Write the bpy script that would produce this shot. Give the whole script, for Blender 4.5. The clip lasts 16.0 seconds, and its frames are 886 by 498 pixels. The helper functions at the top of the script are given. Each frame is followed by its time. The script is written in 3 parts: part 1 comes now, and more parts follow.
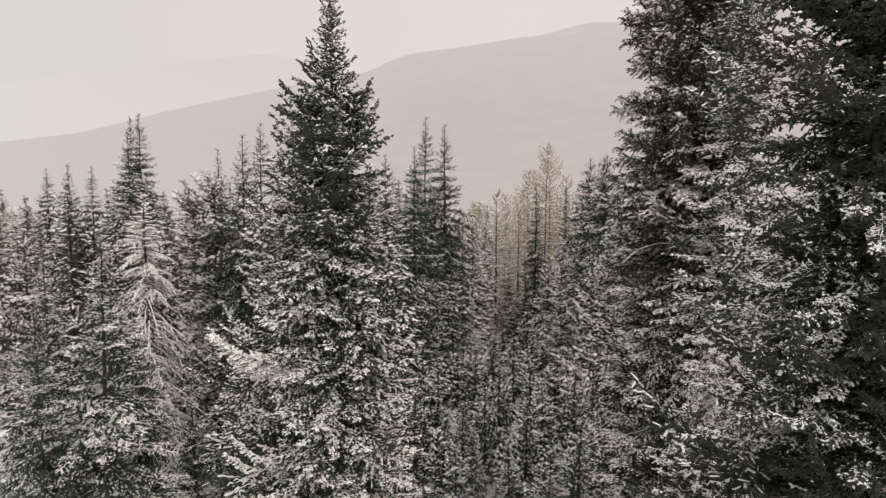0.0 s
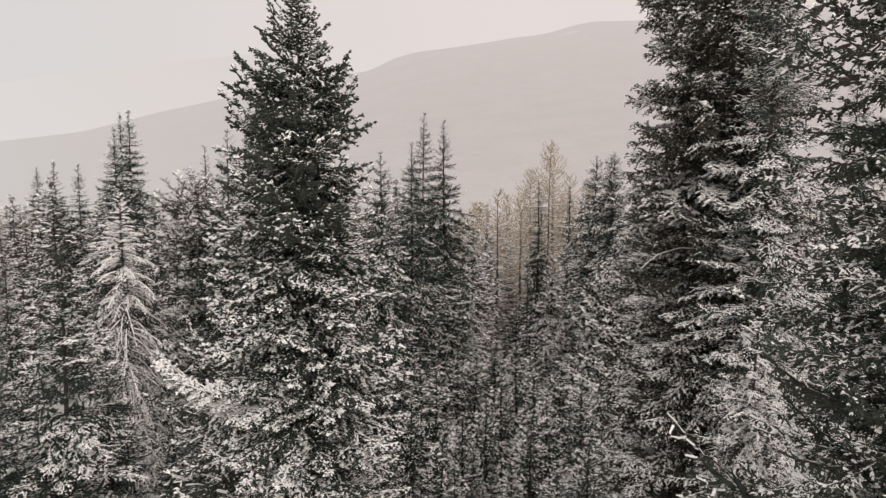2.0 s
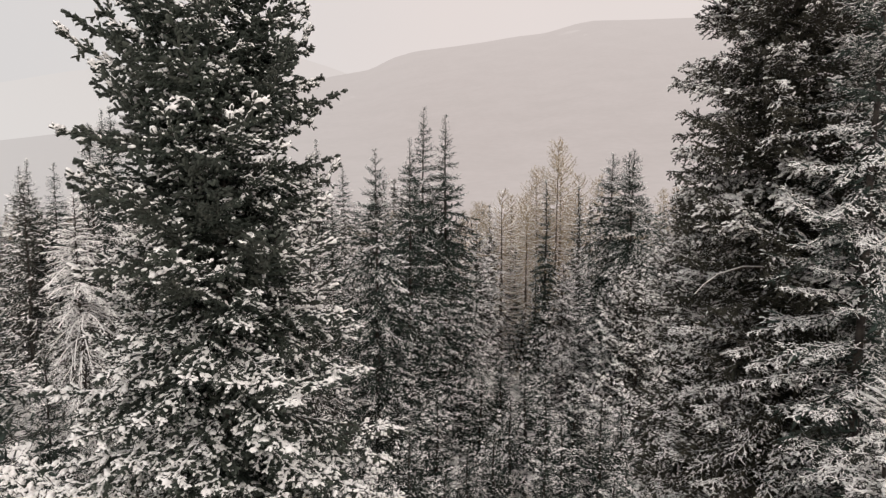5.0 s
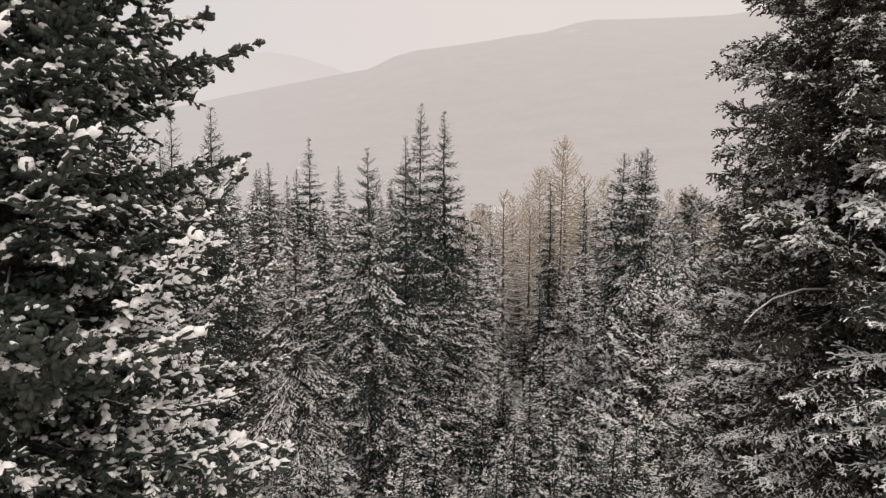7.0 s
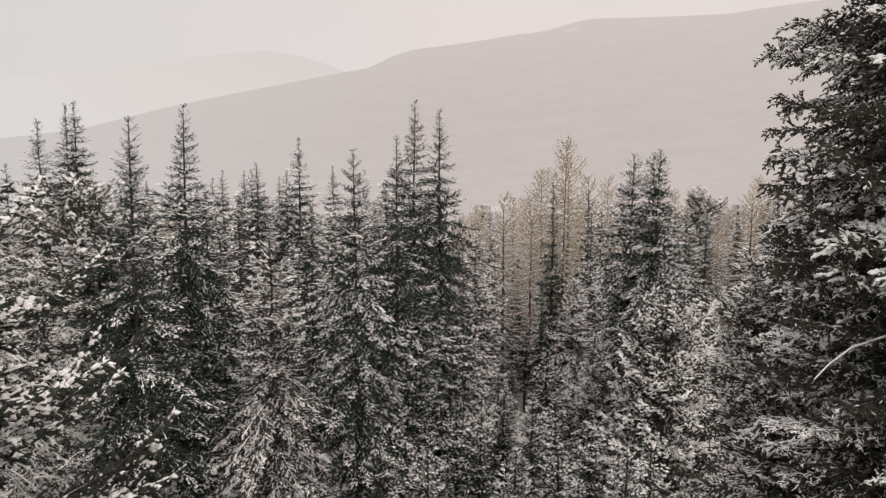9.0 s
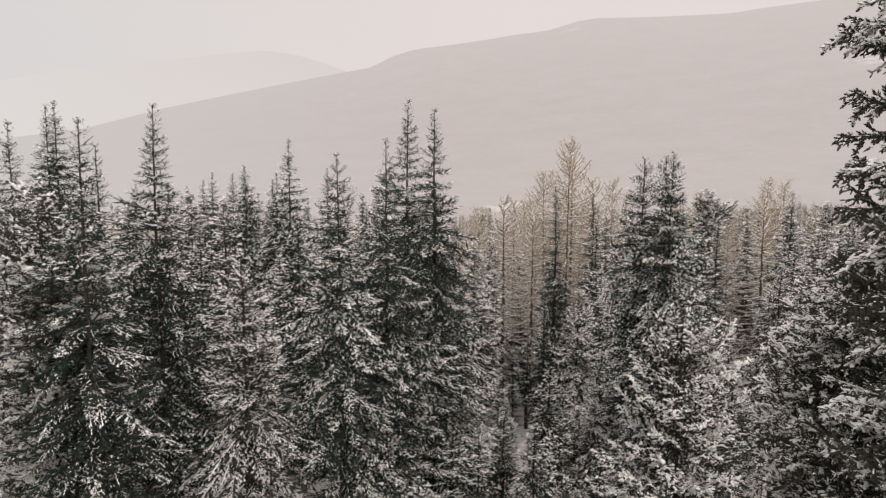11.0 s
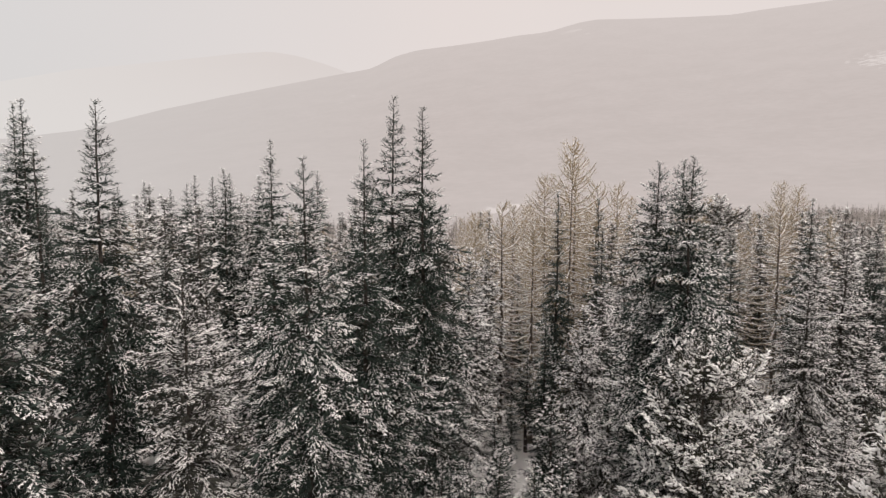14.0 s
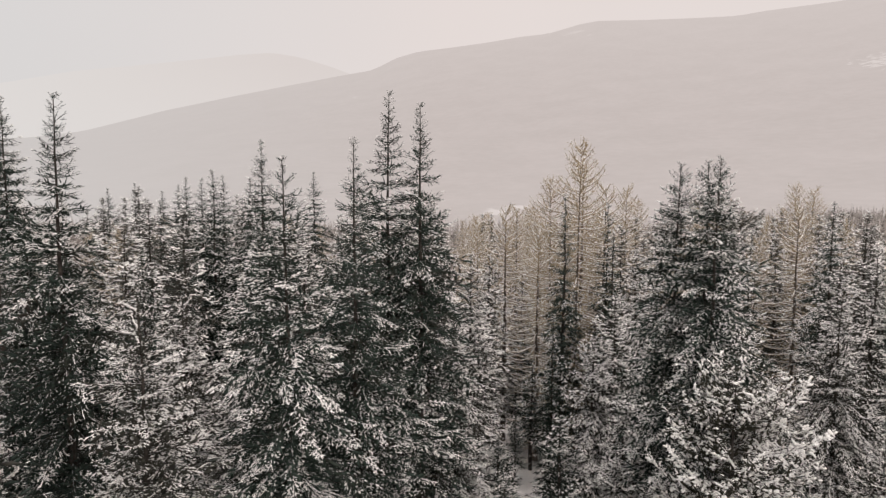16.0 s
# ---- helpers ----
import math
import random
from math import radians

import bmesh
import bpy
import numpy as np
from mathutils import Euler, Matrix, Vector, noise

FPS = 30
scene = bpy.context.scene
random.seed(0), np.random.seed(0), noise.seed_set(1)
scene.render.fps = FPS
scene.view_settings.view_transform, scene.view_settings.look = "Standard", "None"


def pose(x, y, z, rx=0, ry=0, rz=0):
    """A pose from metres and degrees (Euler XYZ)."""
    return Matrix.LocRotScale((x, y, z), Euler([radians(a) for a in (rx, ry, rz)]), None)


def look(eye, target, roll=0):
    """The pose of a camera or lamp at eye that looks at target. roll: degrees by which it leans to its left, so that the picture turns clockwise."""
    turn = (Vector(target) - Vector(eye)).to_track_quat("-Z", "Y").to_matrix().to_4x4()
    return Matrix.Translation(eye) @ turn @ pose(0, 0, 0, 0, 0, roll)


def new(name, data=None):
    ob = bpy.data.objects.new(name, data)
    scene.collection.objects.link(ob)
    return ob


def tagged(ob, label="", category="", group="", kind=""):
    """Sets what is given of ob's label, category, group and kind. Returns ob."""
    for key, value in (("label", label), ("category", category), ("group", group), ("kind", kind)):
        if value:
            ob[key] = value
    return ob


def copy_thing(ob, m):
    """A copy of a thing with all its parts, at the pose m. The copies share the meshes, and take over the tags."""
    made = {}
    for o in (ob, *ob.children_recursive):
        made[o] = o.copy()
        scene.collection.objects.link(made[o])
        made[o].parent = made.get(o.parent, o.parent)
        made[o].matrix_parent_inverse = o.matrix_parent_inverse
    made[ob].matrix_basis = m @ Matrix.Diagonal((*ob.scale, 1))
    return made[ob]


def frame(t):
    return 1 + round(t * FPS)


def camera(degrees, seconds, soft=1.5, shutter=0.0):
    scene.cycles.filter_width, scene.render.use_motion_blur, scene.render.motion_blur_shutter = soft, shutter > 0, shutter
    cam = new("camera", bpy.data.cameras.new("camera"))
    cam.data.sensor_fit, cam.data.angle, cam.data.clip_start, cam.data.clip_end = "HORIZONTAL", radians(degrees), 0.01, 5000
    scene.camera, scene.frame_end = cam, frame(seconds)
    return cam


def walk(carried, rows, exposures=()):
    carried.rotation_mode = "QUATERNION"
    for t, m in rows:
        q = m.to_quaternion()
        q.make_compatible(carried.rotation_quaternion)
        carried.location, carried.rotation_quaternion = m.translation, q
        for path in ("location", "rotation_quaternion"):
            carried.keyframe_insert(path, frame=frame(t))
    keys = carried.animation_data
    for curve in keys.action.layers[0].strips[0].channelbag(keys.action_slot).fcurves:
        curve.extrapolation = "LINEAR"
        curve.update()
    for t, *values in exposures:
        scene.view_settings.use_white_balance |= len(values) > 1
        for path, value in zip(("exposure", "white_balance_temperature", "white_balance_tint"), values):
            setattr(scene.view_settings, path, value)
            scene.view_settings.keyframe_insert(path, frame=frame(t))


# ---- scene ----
cam = camera(73.0, 16.0, soft=1.35)
METRES, EYE, TILT, LEAN, TURN, DEEP = 13.0, 18.0, -5.5, 0.0, 0.0, 1.444
ROWS = [
    (0.0, 0.0, 0.0, 0.0, -0.0, -0.0, 0.0),
    (0.5, 0.0025, 0.0213, 0.0031, 0.03, -0.01, -0.01),
    (1.0, 0.0048, 0.0475, 0.0059, 0.07, -0.02, -0.02),
    (1.5, 0.007, 0.0729, 0.009, 0.09, -0.05, -0.02),
    (2.0, 0.0082, 0.1021, 0.0128, 0.08, -0.08, -0.03),
    (2.5, 0.0074, 0.1289, 0.018, 0.09, -0.11, -0.05),
    (3.0, 0.0058, 0.1608, 0.0219, 0.08, -0.11, -0.06),
    (3.5, 0.0034, 0.1886, 0.0259, 0.08, -0.13, -0.04),
    (4.0, 0.0002, 0.2207, 0.0322, 0.07, -0.14, -0.04),
    (6.5, 0.0025, 0.3788, 0.0668, 0.04, -0.22, -0.04),
    (7.0, 0.0055, 0.4119, 0.0744, 0.04, -0.25, -0.03),
    (7.5, 0.0083, 0.4456, 0.0831, 0.03, -0.31, -0.04),
    (8.0, 0.0139, 0.479, 0.0918, 0.05, -0.36, -0.03),
    (8.5, 0.0197, 0.5133, 0.1015, 0.04, -0.39, -0.04),
    (9.0, 0.0249, 0.5459, 0.1133, 0.04, -0.39, -0.05),
    (11.5, 0.0521, 0.6963, 0.163, 0.18, -0.4, -0.04),
    (12.0, 0.057, 0.7234, 0.1715, 0.17, -0.4, -0.05),
    (12.5, 0.0644, 0.7531, 0.1797, 0.19, -0.38, -0.07),
    (13.0, 0.0734, 0.7828, 0.1884, 0.22, -0.34, -0.09),
    (13.5, 0.0792, 0.8112, 0.1949, 0.24, -0.29, -0.12),
    (14.0, 0.0862, 0.8403, 0.2001, 0.26, -0.25, -0.13),
    (14.5, 0.095, 0.8695, 0.2064, 0.35, -0.22, -0.14),
    (15.0, 0.0959, 0.8993, 0.2111, 0.4, -0.16, -0.15),
    (15.5, 0.0906, 0.9321, 0.2177, 0.42, -0.12, -0.18),
    (16.0, 0.0925, 0.9615, 0.2238, 0.48, -0.07, -0.19),
]
walk(cam, [(t, pose(0, 0, EYE, TILT, LEAN, TURN) @ pose(METRES * x, METRES * DEEP * y, METRES * z, 90 + pitch / DEEP, roll, yaw / DEEP)) for t, x, y, z, yaw, pitch, roll in ROWS])

# ---- sky and light: an overcast winter day ----
world = bpy.data.worlds.new("world")
scene.world = world
world.use_nodes = True
wn, wl = world.node_tree.nodes, world.node_tree.links
wn.clear()
w_out = wn.new("ShaderNodeOutputWorld")
w_bg = wn.new("ShaderNodeBackground")
w_sky = wn.new("ShaderNodeTexSky")
w_sky.sky_type, w_sky.sun_disc = "NISHITA", False
w_sky.sun_elevation, w_sky.sun_rotation = radians(32), radians(150)
w_geo = wn.new("ShaderNodeTexCoord")
w_sep = wn.new("ShaderNodeSeparateXYZ")
w_side = wn.new("ShaderNodeMapRange")
w_side.inputs[1].default_value, w_side.inputs[2].default_value = -0.75, 0.0
w_cloud = wn.new("ShaderNodeMix")
w_cloud.data_type = "RGBA"
w_cloud.inputs[6].default_value = (0.682, 0.669, 0.664, 1)
w_cloud.inputs[7].default_value = (0.79, 0.71, 0.68, 1)
w_noise = wn.new("ShaderNodeTexNoise")
w_noise.inputs["Scale"].default_value, w_noise.inputs["Detail"].default_value = 1.6, 3
w_vary = wn.new("ShaderNodeMapRange")
w_vary.inputs[3].default_value, w_vary.inputs[4].default_value = 0.96, 1.04
w_scale = wn.new("ShaderNodeVectorMath")
w_scale.operation = "SCALE"
w_veil = wn.new("ShaderNodeMix")
w_veil.data_type = "RGBA"
w_veil.inputs[0].default_value = 0.97
w_dim = wn.new("ShaderNodeVectorMath")
w_dim.operation = "SCALE"
w_dim.inputs[3].default_value = 0.1
wl.new(w_geo.outputs["Generated"], w_sep.inputs[0])
wl.new(w_geo.outputs["Generated"], w_noise.inputs["Vector"])
wl.new(w_sep.outputs["X"], w_side.inputs[0])
wl.new(w_side.outputs[0], w_cloud.inputs[0])
wl.new(w_noise.outputs[0], w_vary.inputs[0])
wl.new(w_cloud.outputs[2], w_scale.inputs[0])
wl.new(w_vary.outputs[0], w_scale.inputs[3])
wl.new(w_sky.outputs[0], w_dim.inputs[0])
wl.new(w_dim.outputs[0], w_veil.inputs[6])
wl.new(w_scale.outputs[0], w_veil.inputs[7])
w_high = wn.new("ShaderNodeMapRange")
w_high.inputs[1].default_value, w_high.inputs[2].default_value = 0.30, 1.0
w_high.inputs[3].default_value, w_high.inputs[4].default_value = 1.0, 2.4
w_lift = wn.new("ShaderNodeVectorMath")
w_lift.operation = "SCALE"
wl.new(w_sep.outputs["Z"], w_high.inputs[0])
wl.new(w_high.outputs[0], w_lift.inputs[3])
wl.new(w_veil.outputs[2], w_lift.inputs[0])
wl.new(w_lift.outputs[0], w_bg.inputs["Color"])
wl.new(w_bg.outputs[0], w_out.inputs[0])

sun = new("sun", bpy.data.lights.new("sun", "SUN"))
sun.data.energy, sun.data.angle, sun.data.color = 0.8, radians(25), (1.0, 0.95, 0.9)
sun.matrix_world = look((20, -30, 40), (0, 20, 0))
tagged(sun, "veiled winter sun", "sun", kind="structure")


# ---- materials ----
def material(name, rough=0.7):
    m = bpy.data.materials.new(name)
    m.use_nodes = True
    b = m.node_tree.nodes["Principled BSDF"]
    b.inputs["Roughness"].default_value = rough
    b.inputs["Specular IOR Level"].default_value = 0.25
    return m, m.node_tree.nodes, m.node_tree.links, b


def noise_at(n, l, scale, detail=3.0, space="Object"):
    co = n.new("ShaderNodeTexCoord")
    t = n.new("ShaderNodeTexNoise")
    t.inputs["Scale"].default_value, t.inputs["Detail"].default_value = scale, detail
    l.new(co.outputs[space], t.inputs["Vector"])
    return t.outputs[0]


def mixed(n, l, fac, a, b):
    m = n.new("ShaderNodeMix")
    m.data_type = "RGBA"
    if isinstance(fac, float):
        m.inputs[0].default_value = fac
    else:
        l.new(fac, m.inputs[0])
    for slot, v in ((6, a), (7, b)):
        if isinstance(v, tuple):
            m.inputs[slot].default_value = (*v, 1)
        else:
            l.new(v, m.inputs[slot])
    return m.outputs[2]


def ranged(n, l, value, lo, hi, a=0.0, b=1.0):
    m = n.new("ShaderNodeMapRange")
    m.inputs[1].default_value, m.inputs[2].default_value, m.inputs[3].default_value, m.inputs[4].default_value = lo, hi, a, b
    l.new(value, m.inputs[0])
    return m.outputs[0]


def added(n, l, a, b, op="ADD"):
    m = n.new("ShaderNodeMath")
    m.operation = op
    for i, v in enumerate((a, b)):
        if isinstance(v, float):
            m.inputs[i].default_value = v
        else:
            l.new(v, m.inputs[i])
    return m.outputs[0]


def settled(n, l, amount, scale, spread=0.0):
    """How much snow has settled: faces that look up catch it, in uneven patches, more on the outer twigs of laden boughs."""
    geo = n.new("ShaderNodeNewGeometry")
    sep = n.new("ShaderNodeSeparateXYZ")
    l.new(geo.outputs["Normal"], sep.inputs[0])
    patch = ranged(n, l, noise_at(n, l, scale, 3.0), 0.3, 0.7, -0.30, 0.30)
    own = n.new("ShaderNodeAttribute")
    own.attribute_name = "snow_load"
    lain = ranged(n, l, own.outputs["Fac"], 0.0, 1.4, -spread, spread)
    return ranged(n, l, added(n, l, added(n, l, sep.outputs["Z"], lain), patch), 1.0 - amount, 1.08 - amount)


def foliage_material(name, dark, light, frost, patch=14.0):
    m, n, l, b = material(name, 0.75)
    hue = n.new("ShaderNodeObjectInfo")
    geo = n.new("ShaderNodeNewGeometry")
    blend = ranged(n, l, added(n, l, geo.outputs["Random Per Island"], ranged(n, l, hue.outputs["Random"], 0.0, 1.0, -0.2, 0.2)), 0.0, 1.0)
    green = mixed(n, l, blend, dark, light)
    brown = mixed(n, l, ranged(n, l, noise_at(n, l, 0.9, 2.0), 0.5, 0.75), green, (0.044, 0.038, 0.031))
    l.new(mixed(n, l, settled(n, l, frost, patch, 0.75), brown, (0.82, 0.80, 0.78)), b.inputs["Base Color"])
    return m


NEEDLES = foliage_material("spruce_needles", (0.025, 0.034, 0.027), (0.060, 0.070, 0.055), 0.16)
NEEDLES_FROSTED = foliage_material("frosted_needles", (0.032, 0.033, 0.026), (0.080, 0.078, 0.066), 0.45)
# Valley woods: the needles' pale tan carries the haze of the distance.
NEEDLES_FAR_HAZED = foliage_material("far_hazed_needles", (0.30, 0.27, 0.25), (0.42, 0.38, 0.352), 0.45, 2.0)
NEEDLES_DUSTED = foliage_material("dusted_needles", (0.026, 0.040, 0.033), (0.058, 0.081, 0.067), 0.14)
# Far trees: haze is put into the paler green; frost settles as on the others.
NEEDLES_HAZED = foliage_material("hazed_needles", (0.062, 0.064, 0.055), (0.125, 0.123, 0.106), 0.40)
NEEDLES_PINE = foliage_material("pine_needles", (0.034, 0.034, 0.025), (0.074, 0.068, 0.050), 0.16)


def snow_material():
    m, n, l, b = material("snow", 0.6)
    big, fine = noise_at(n, l, 0.7), noise_at(n, l, 14.0)
    tone = mixed(n, l, big, (0.84, 0.825, 0.80), (0.90, 0.88, 0.855))
    l.new(mixed(n, l, ranged(n, l, fine, 0.35, 0.75, 0.0, 0.25), tone, (0.78, 0.77, 0.76)), b.inputs["Base Color"])
    bump = n.new("ShaderNodeBump")
    bump.inputs["Strength"].default_value, bump.inputs["Distance"].default_value = 0.5, 0.02
    l.new(noise_at(n, l, 40.0), bump.inputs["Height"])
    l.new(bump.outputs[0], b.inputs["Normal"])
    return m


SNOW = snow_material()


def bark_material(name, dark, light, frost):
    m, n, l, b = material(name, 0.85)
    tone = mixed(n, l, ranged(n, l, noise_at(n, l, 6.0, 5.0), 0.35, 0.7), dark, light)
    l.new(mixed(n, l, settled(n, l, frost, 7.0), tone, (0.76, 0.76, 0.77)), b.inputs["Base Color"])
    bump = n.new("ShaderNodeBump")
    bump.inputs["Strength"].default_value, bump.inputs["Distance"].default_value = 0.6, 0.02
    l.new(noise_at(n, l, 25.0, 5.0), bump.inputs["Height"])
    l.new(bump.outputs[0], b.inputs["Normal"])
    return m


BARK = bark_material("spruce_bark", (0.030, 0.025, 0.022), (0.085, 0.072, 0.062), 0.12)
BARK_LARCH = bark_material("larch_bark", (0.085, 0.070, 0.058), (0.20, 0.165, 0.135), 0.40)
BOUGH_LARCH = bark_material("larch_boughs", (0.34, 0.270, 0.175), (0.52, 0.415, 0.280), 0.75)
TWIG_LARCH = bark_material("larch_twigs", (0.32, 0.250, 0.155), (0.50, 0.395, 0.255), 0.35)


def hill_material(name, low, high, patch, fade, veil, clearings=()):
    """Far slopes that glow: haze painted into their colour is nearly all that shows."""
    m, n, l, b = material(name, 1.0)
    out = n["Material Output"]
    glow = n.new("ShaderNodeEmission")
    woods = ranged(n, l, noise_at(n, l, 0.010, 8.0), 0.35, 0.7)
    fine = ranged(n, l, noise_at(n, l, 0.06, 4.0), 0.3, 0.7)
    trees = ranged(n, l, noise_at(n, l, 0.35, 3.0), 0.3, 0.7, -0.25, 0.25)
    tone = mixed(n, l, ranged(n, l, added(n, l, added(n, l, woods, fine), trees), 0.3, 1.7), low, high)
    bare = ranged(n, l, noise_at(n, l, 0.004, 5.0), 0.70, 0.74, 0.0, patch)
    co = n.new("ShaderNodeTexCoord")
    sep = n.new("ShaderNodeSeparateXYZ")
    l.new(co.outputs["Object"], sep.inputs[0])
    # Painted haze thickens to the veil colour towards the left.
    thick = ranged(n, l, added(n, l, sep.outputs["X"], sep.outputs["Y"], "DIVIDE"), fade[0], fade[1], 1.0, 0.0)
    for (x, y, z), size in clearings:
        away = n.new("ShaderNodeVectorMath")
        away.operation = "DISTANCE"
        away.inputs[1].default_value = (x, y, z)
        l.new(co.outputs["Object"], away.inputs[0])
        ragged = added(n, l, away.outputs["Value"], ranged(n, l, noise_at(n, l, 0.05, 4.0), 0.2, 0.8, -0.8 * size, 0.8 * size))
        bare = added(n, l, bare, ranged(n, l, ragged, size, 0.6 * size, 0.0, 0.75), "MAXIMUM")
    # More haze in the colour towards the crest.
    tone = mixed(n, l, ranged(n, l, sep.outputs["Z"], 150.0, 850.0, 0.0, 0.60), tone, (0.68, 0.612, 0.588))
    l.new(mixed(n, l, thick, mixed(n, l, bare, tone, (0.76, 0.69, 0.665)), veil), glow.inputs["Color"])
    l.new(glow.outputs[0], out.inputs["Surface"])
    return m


# Slope and veil tones are haze colours, given off as glow.
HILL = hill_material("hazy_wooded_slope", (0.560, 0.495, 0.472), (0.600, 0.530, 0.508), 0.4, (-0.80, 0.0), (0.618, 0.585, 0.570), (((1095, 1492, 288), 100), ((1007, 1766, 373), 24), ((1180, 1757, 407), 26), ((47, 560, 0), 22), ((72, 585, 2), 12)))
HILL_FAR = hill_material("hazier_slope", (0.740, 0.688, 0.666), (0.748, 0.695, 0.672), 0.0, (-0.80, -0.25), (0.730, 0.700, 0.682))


# ---- mesh helpers ----
def mesh_from(name, verts, faces, mat, smooth=False, load=None):
    me = bpy.data.meshes.new(name)
    verts, faces = np.asarray(verts, np.float32), np.asarray(faces, np.int32)
    k = faces.shape[1]
    me.vertices.add(len(verts))
    me.vertices.foreach_set("co", verts.ravel())
    me.loops.add(faces.size)
    me.loops.foreach_set("vertex_index", faces.ravel())
    me.polygons.add(len(faces))
    me.polygons.foreach_set("loop_start", np.arange(0, faces.size, k, dtype=np.int32))
    me.polygons.foreach_set("loop_total", np.full(len(faces), k, np.int32))
    if smooth:
        me.polygons.foreach_set("use_smooth", np.ones(len(faces), bool))
    me.update(calc_edges=True)
    if load is not None:
        me.attributes.new("snow_load", "FLOAT", "POINT").data.foreach_set("value", np.asarray(load, np.float32))
    me.materials.append(mat)
    return me


def unit(v):
    return v / np.maximum(np.linalg.norm(v, axis=-1, keepdims=True), 1e-6)


def spindles(rng, P, D, length, width, sides, rings, lift=0.0, flat=1.0, rag=0.3, upright=False):
    """Many small spindles at once: P their butts, D their ways. Returns vertices and triangles."""
    n = len(P)
    z = np.array([0.0, 0.0, 1.0])
    side = np.cross(D, z) + rng.normal(0, 1e-3, (n, 3))
    side = unit(side)
    up = np.tile(z, (n, 1)) if upright else np.cross(side, D)
    turn = rng.uniform(0, 6.28, n)
    pts = [P + D * (length * rng.uniform(-0.06, 0.03, n))[:, None]]
    for s, r in rings:
        for k in range(sides):
            a = turn + 6.2832 * k / sides
            w = width * r * rng.uniform(1 - rag, 1 + rag, n)
            q = P + D * (length * (s + rng.uniform(-0.08, 0.08, n)))[:, None]
            pts.append(q + side * (w * np.cos(a))[:, None] + up * (w * flat * np.sin(a))[:, None])
    pts.append(P + D * (length * rng.uniform(0.95, 1.15, n))[:, None])
    V = np.stack(pts, 1)
    V[:, :, 2] += lift * (width if np.ndim(width) == 0 else width[:, None])
    tri = []
    last = 1 + sides * len(rings)
    if len(rings) == 1 and rings[0][0] < 0.2:
        V = V[:, 1:]
        tri = [(k, (k + 1) % sides, sides) for k in range(sides)]
        T = np.array(tri)[None] + (np.arange(n) * (sides + 1))[:, None, None]
        return V.reshape(-1, 3), T.reshape(-1, 3)
    for k in range(sides):
        j = (k + 1) % sides
        tri.append((0, 1 + j, 1 + k))
        for r in range(len(rings) - 1):
            a, b = 1 + r * sides, 1 + (r + 1) * sides
            tri += [(a + k, a + j, b + j), (a + k, b + j, b + k)]
        a = 1 + (len(rings) - 1) * sides
        tri.append((a + k, a + j, last))
    T = np.array(tri)[None] + (np.arange(n) * (last + 1))[:, None, None]
    return V.reshape(-1, 3), T.reshape(-1, 3)


def tubes(paths, radii, sides=3):
    """Tapered tubes along the given lines, as vertices and quads."""
    V, F, base = [], [], 0
    for path, (r0, r1) in zip(paths, radii):
        path = np.asarray(path)
        m = len(path)
        tan = unit(np.gradient(path, axis=0))
        ref = np.where(np.abs(tan[:, 2:3]) > 0.9, np.array([[1.0, 0, 0]]), np.array([[0, 0, 1.0]]))
        a = unit(np.cross(tan, ref))
        b = np.cross(tan, a)
        rad = np.linspace(r0, r1, m)[:, None]
        for k in range(sides):
            t = 6.2832 * k / sides
            V.append(path + rad * (a * math.cos(t) + b * math.sin(t)))
        for k in range(sides):
            j = (k + 1) % sides
            for i in range(m - 1):
                F.append((base + k * m + i, base + j * m + i, base + j * m + i + 1, base + k * m + i + 1))
        base += sides * m
    return np.concatenate(V), np.array(F)


def trunk_mesh(rng, height, r0, lean, mat, crooked=0.05):
    hs = np.linspace(-0.3, height, 26)
    wob = np.cumsum(rng.normal(0, crooked * 0.35, (26, 2)), 0)
    wob -= wob[0]
    path = np.stack([lean[0] * hs + wob[:, 0], lean[1] * hs + wob[:, 1], hs], 1)
    V, F = tubes([path], [(r0, 0.012)], 9)
    return mesh_from("trunk", V, F, mat, True), path


def part(name, me, parent, label=""):
    ob = new(name, me)
    ob.parent = parent
    if label:
        ob["label"] = label
    return ob


# ---- conifers ----
TALL = {}
Z_UP = np.array([0.0, 0.0, 1.0])
DART = dict(sides=3, rings=((0.10, 0.75), (0.72, 1.0)))
ROUGH = dict(sides=3, rings=((0.12, 1.0),))
STUB = dict(sides=4, rings=((0.04, 0.75), (0.50, 1.0), (0.93, 0.75)))


def snow_caps(rng, P, D, S, W, H, stations):
    """Snow lying along many shoots at once: a rounded ridge over each."""
    n, m = len(P), len(stations)
    side = unit(np.cross(D, Z_UP) + rng.normal(0, 1e-3, (n, 3)))
    pts = []
    for t, r in stations:
        c = P + D * (S * (t + rng.uniform(-0.06, 0.06, n)))[:, None] + side * (W * rng.normal(0, 0.16, n))[:, None]
        wl, wr, h = (r * rng.uniform(0.6, 1.35, n) for _ in range(3))
        pts += [c - side * (W * wl)[:, None], c + Z_UP * (H * h)[:, None] + side * (W * rng.normal(0, 0.25, n))[:, None], c + side * (W * wr)[:, None]]
    V = np.stack(pts, 1)
    tri = [(0, 1, 2), (3 * m - 1, 3 * m - 2, 3 * m - 3)] if m > 2 else []
    for i in range(m - 1):
        a = 3 * i
        tri += [(a, a + 3, a + 1), (a + 1, a + 3, a + 4), (a + 1, a + 4, a + 2), (a + 2, a + 4, a + 5)]
    T = np.array(tri)[None] + (np.arange(n) * 3 * m)[:, None, None]
    return V.reshape(-1, 3), T.reshape(-1, 3)


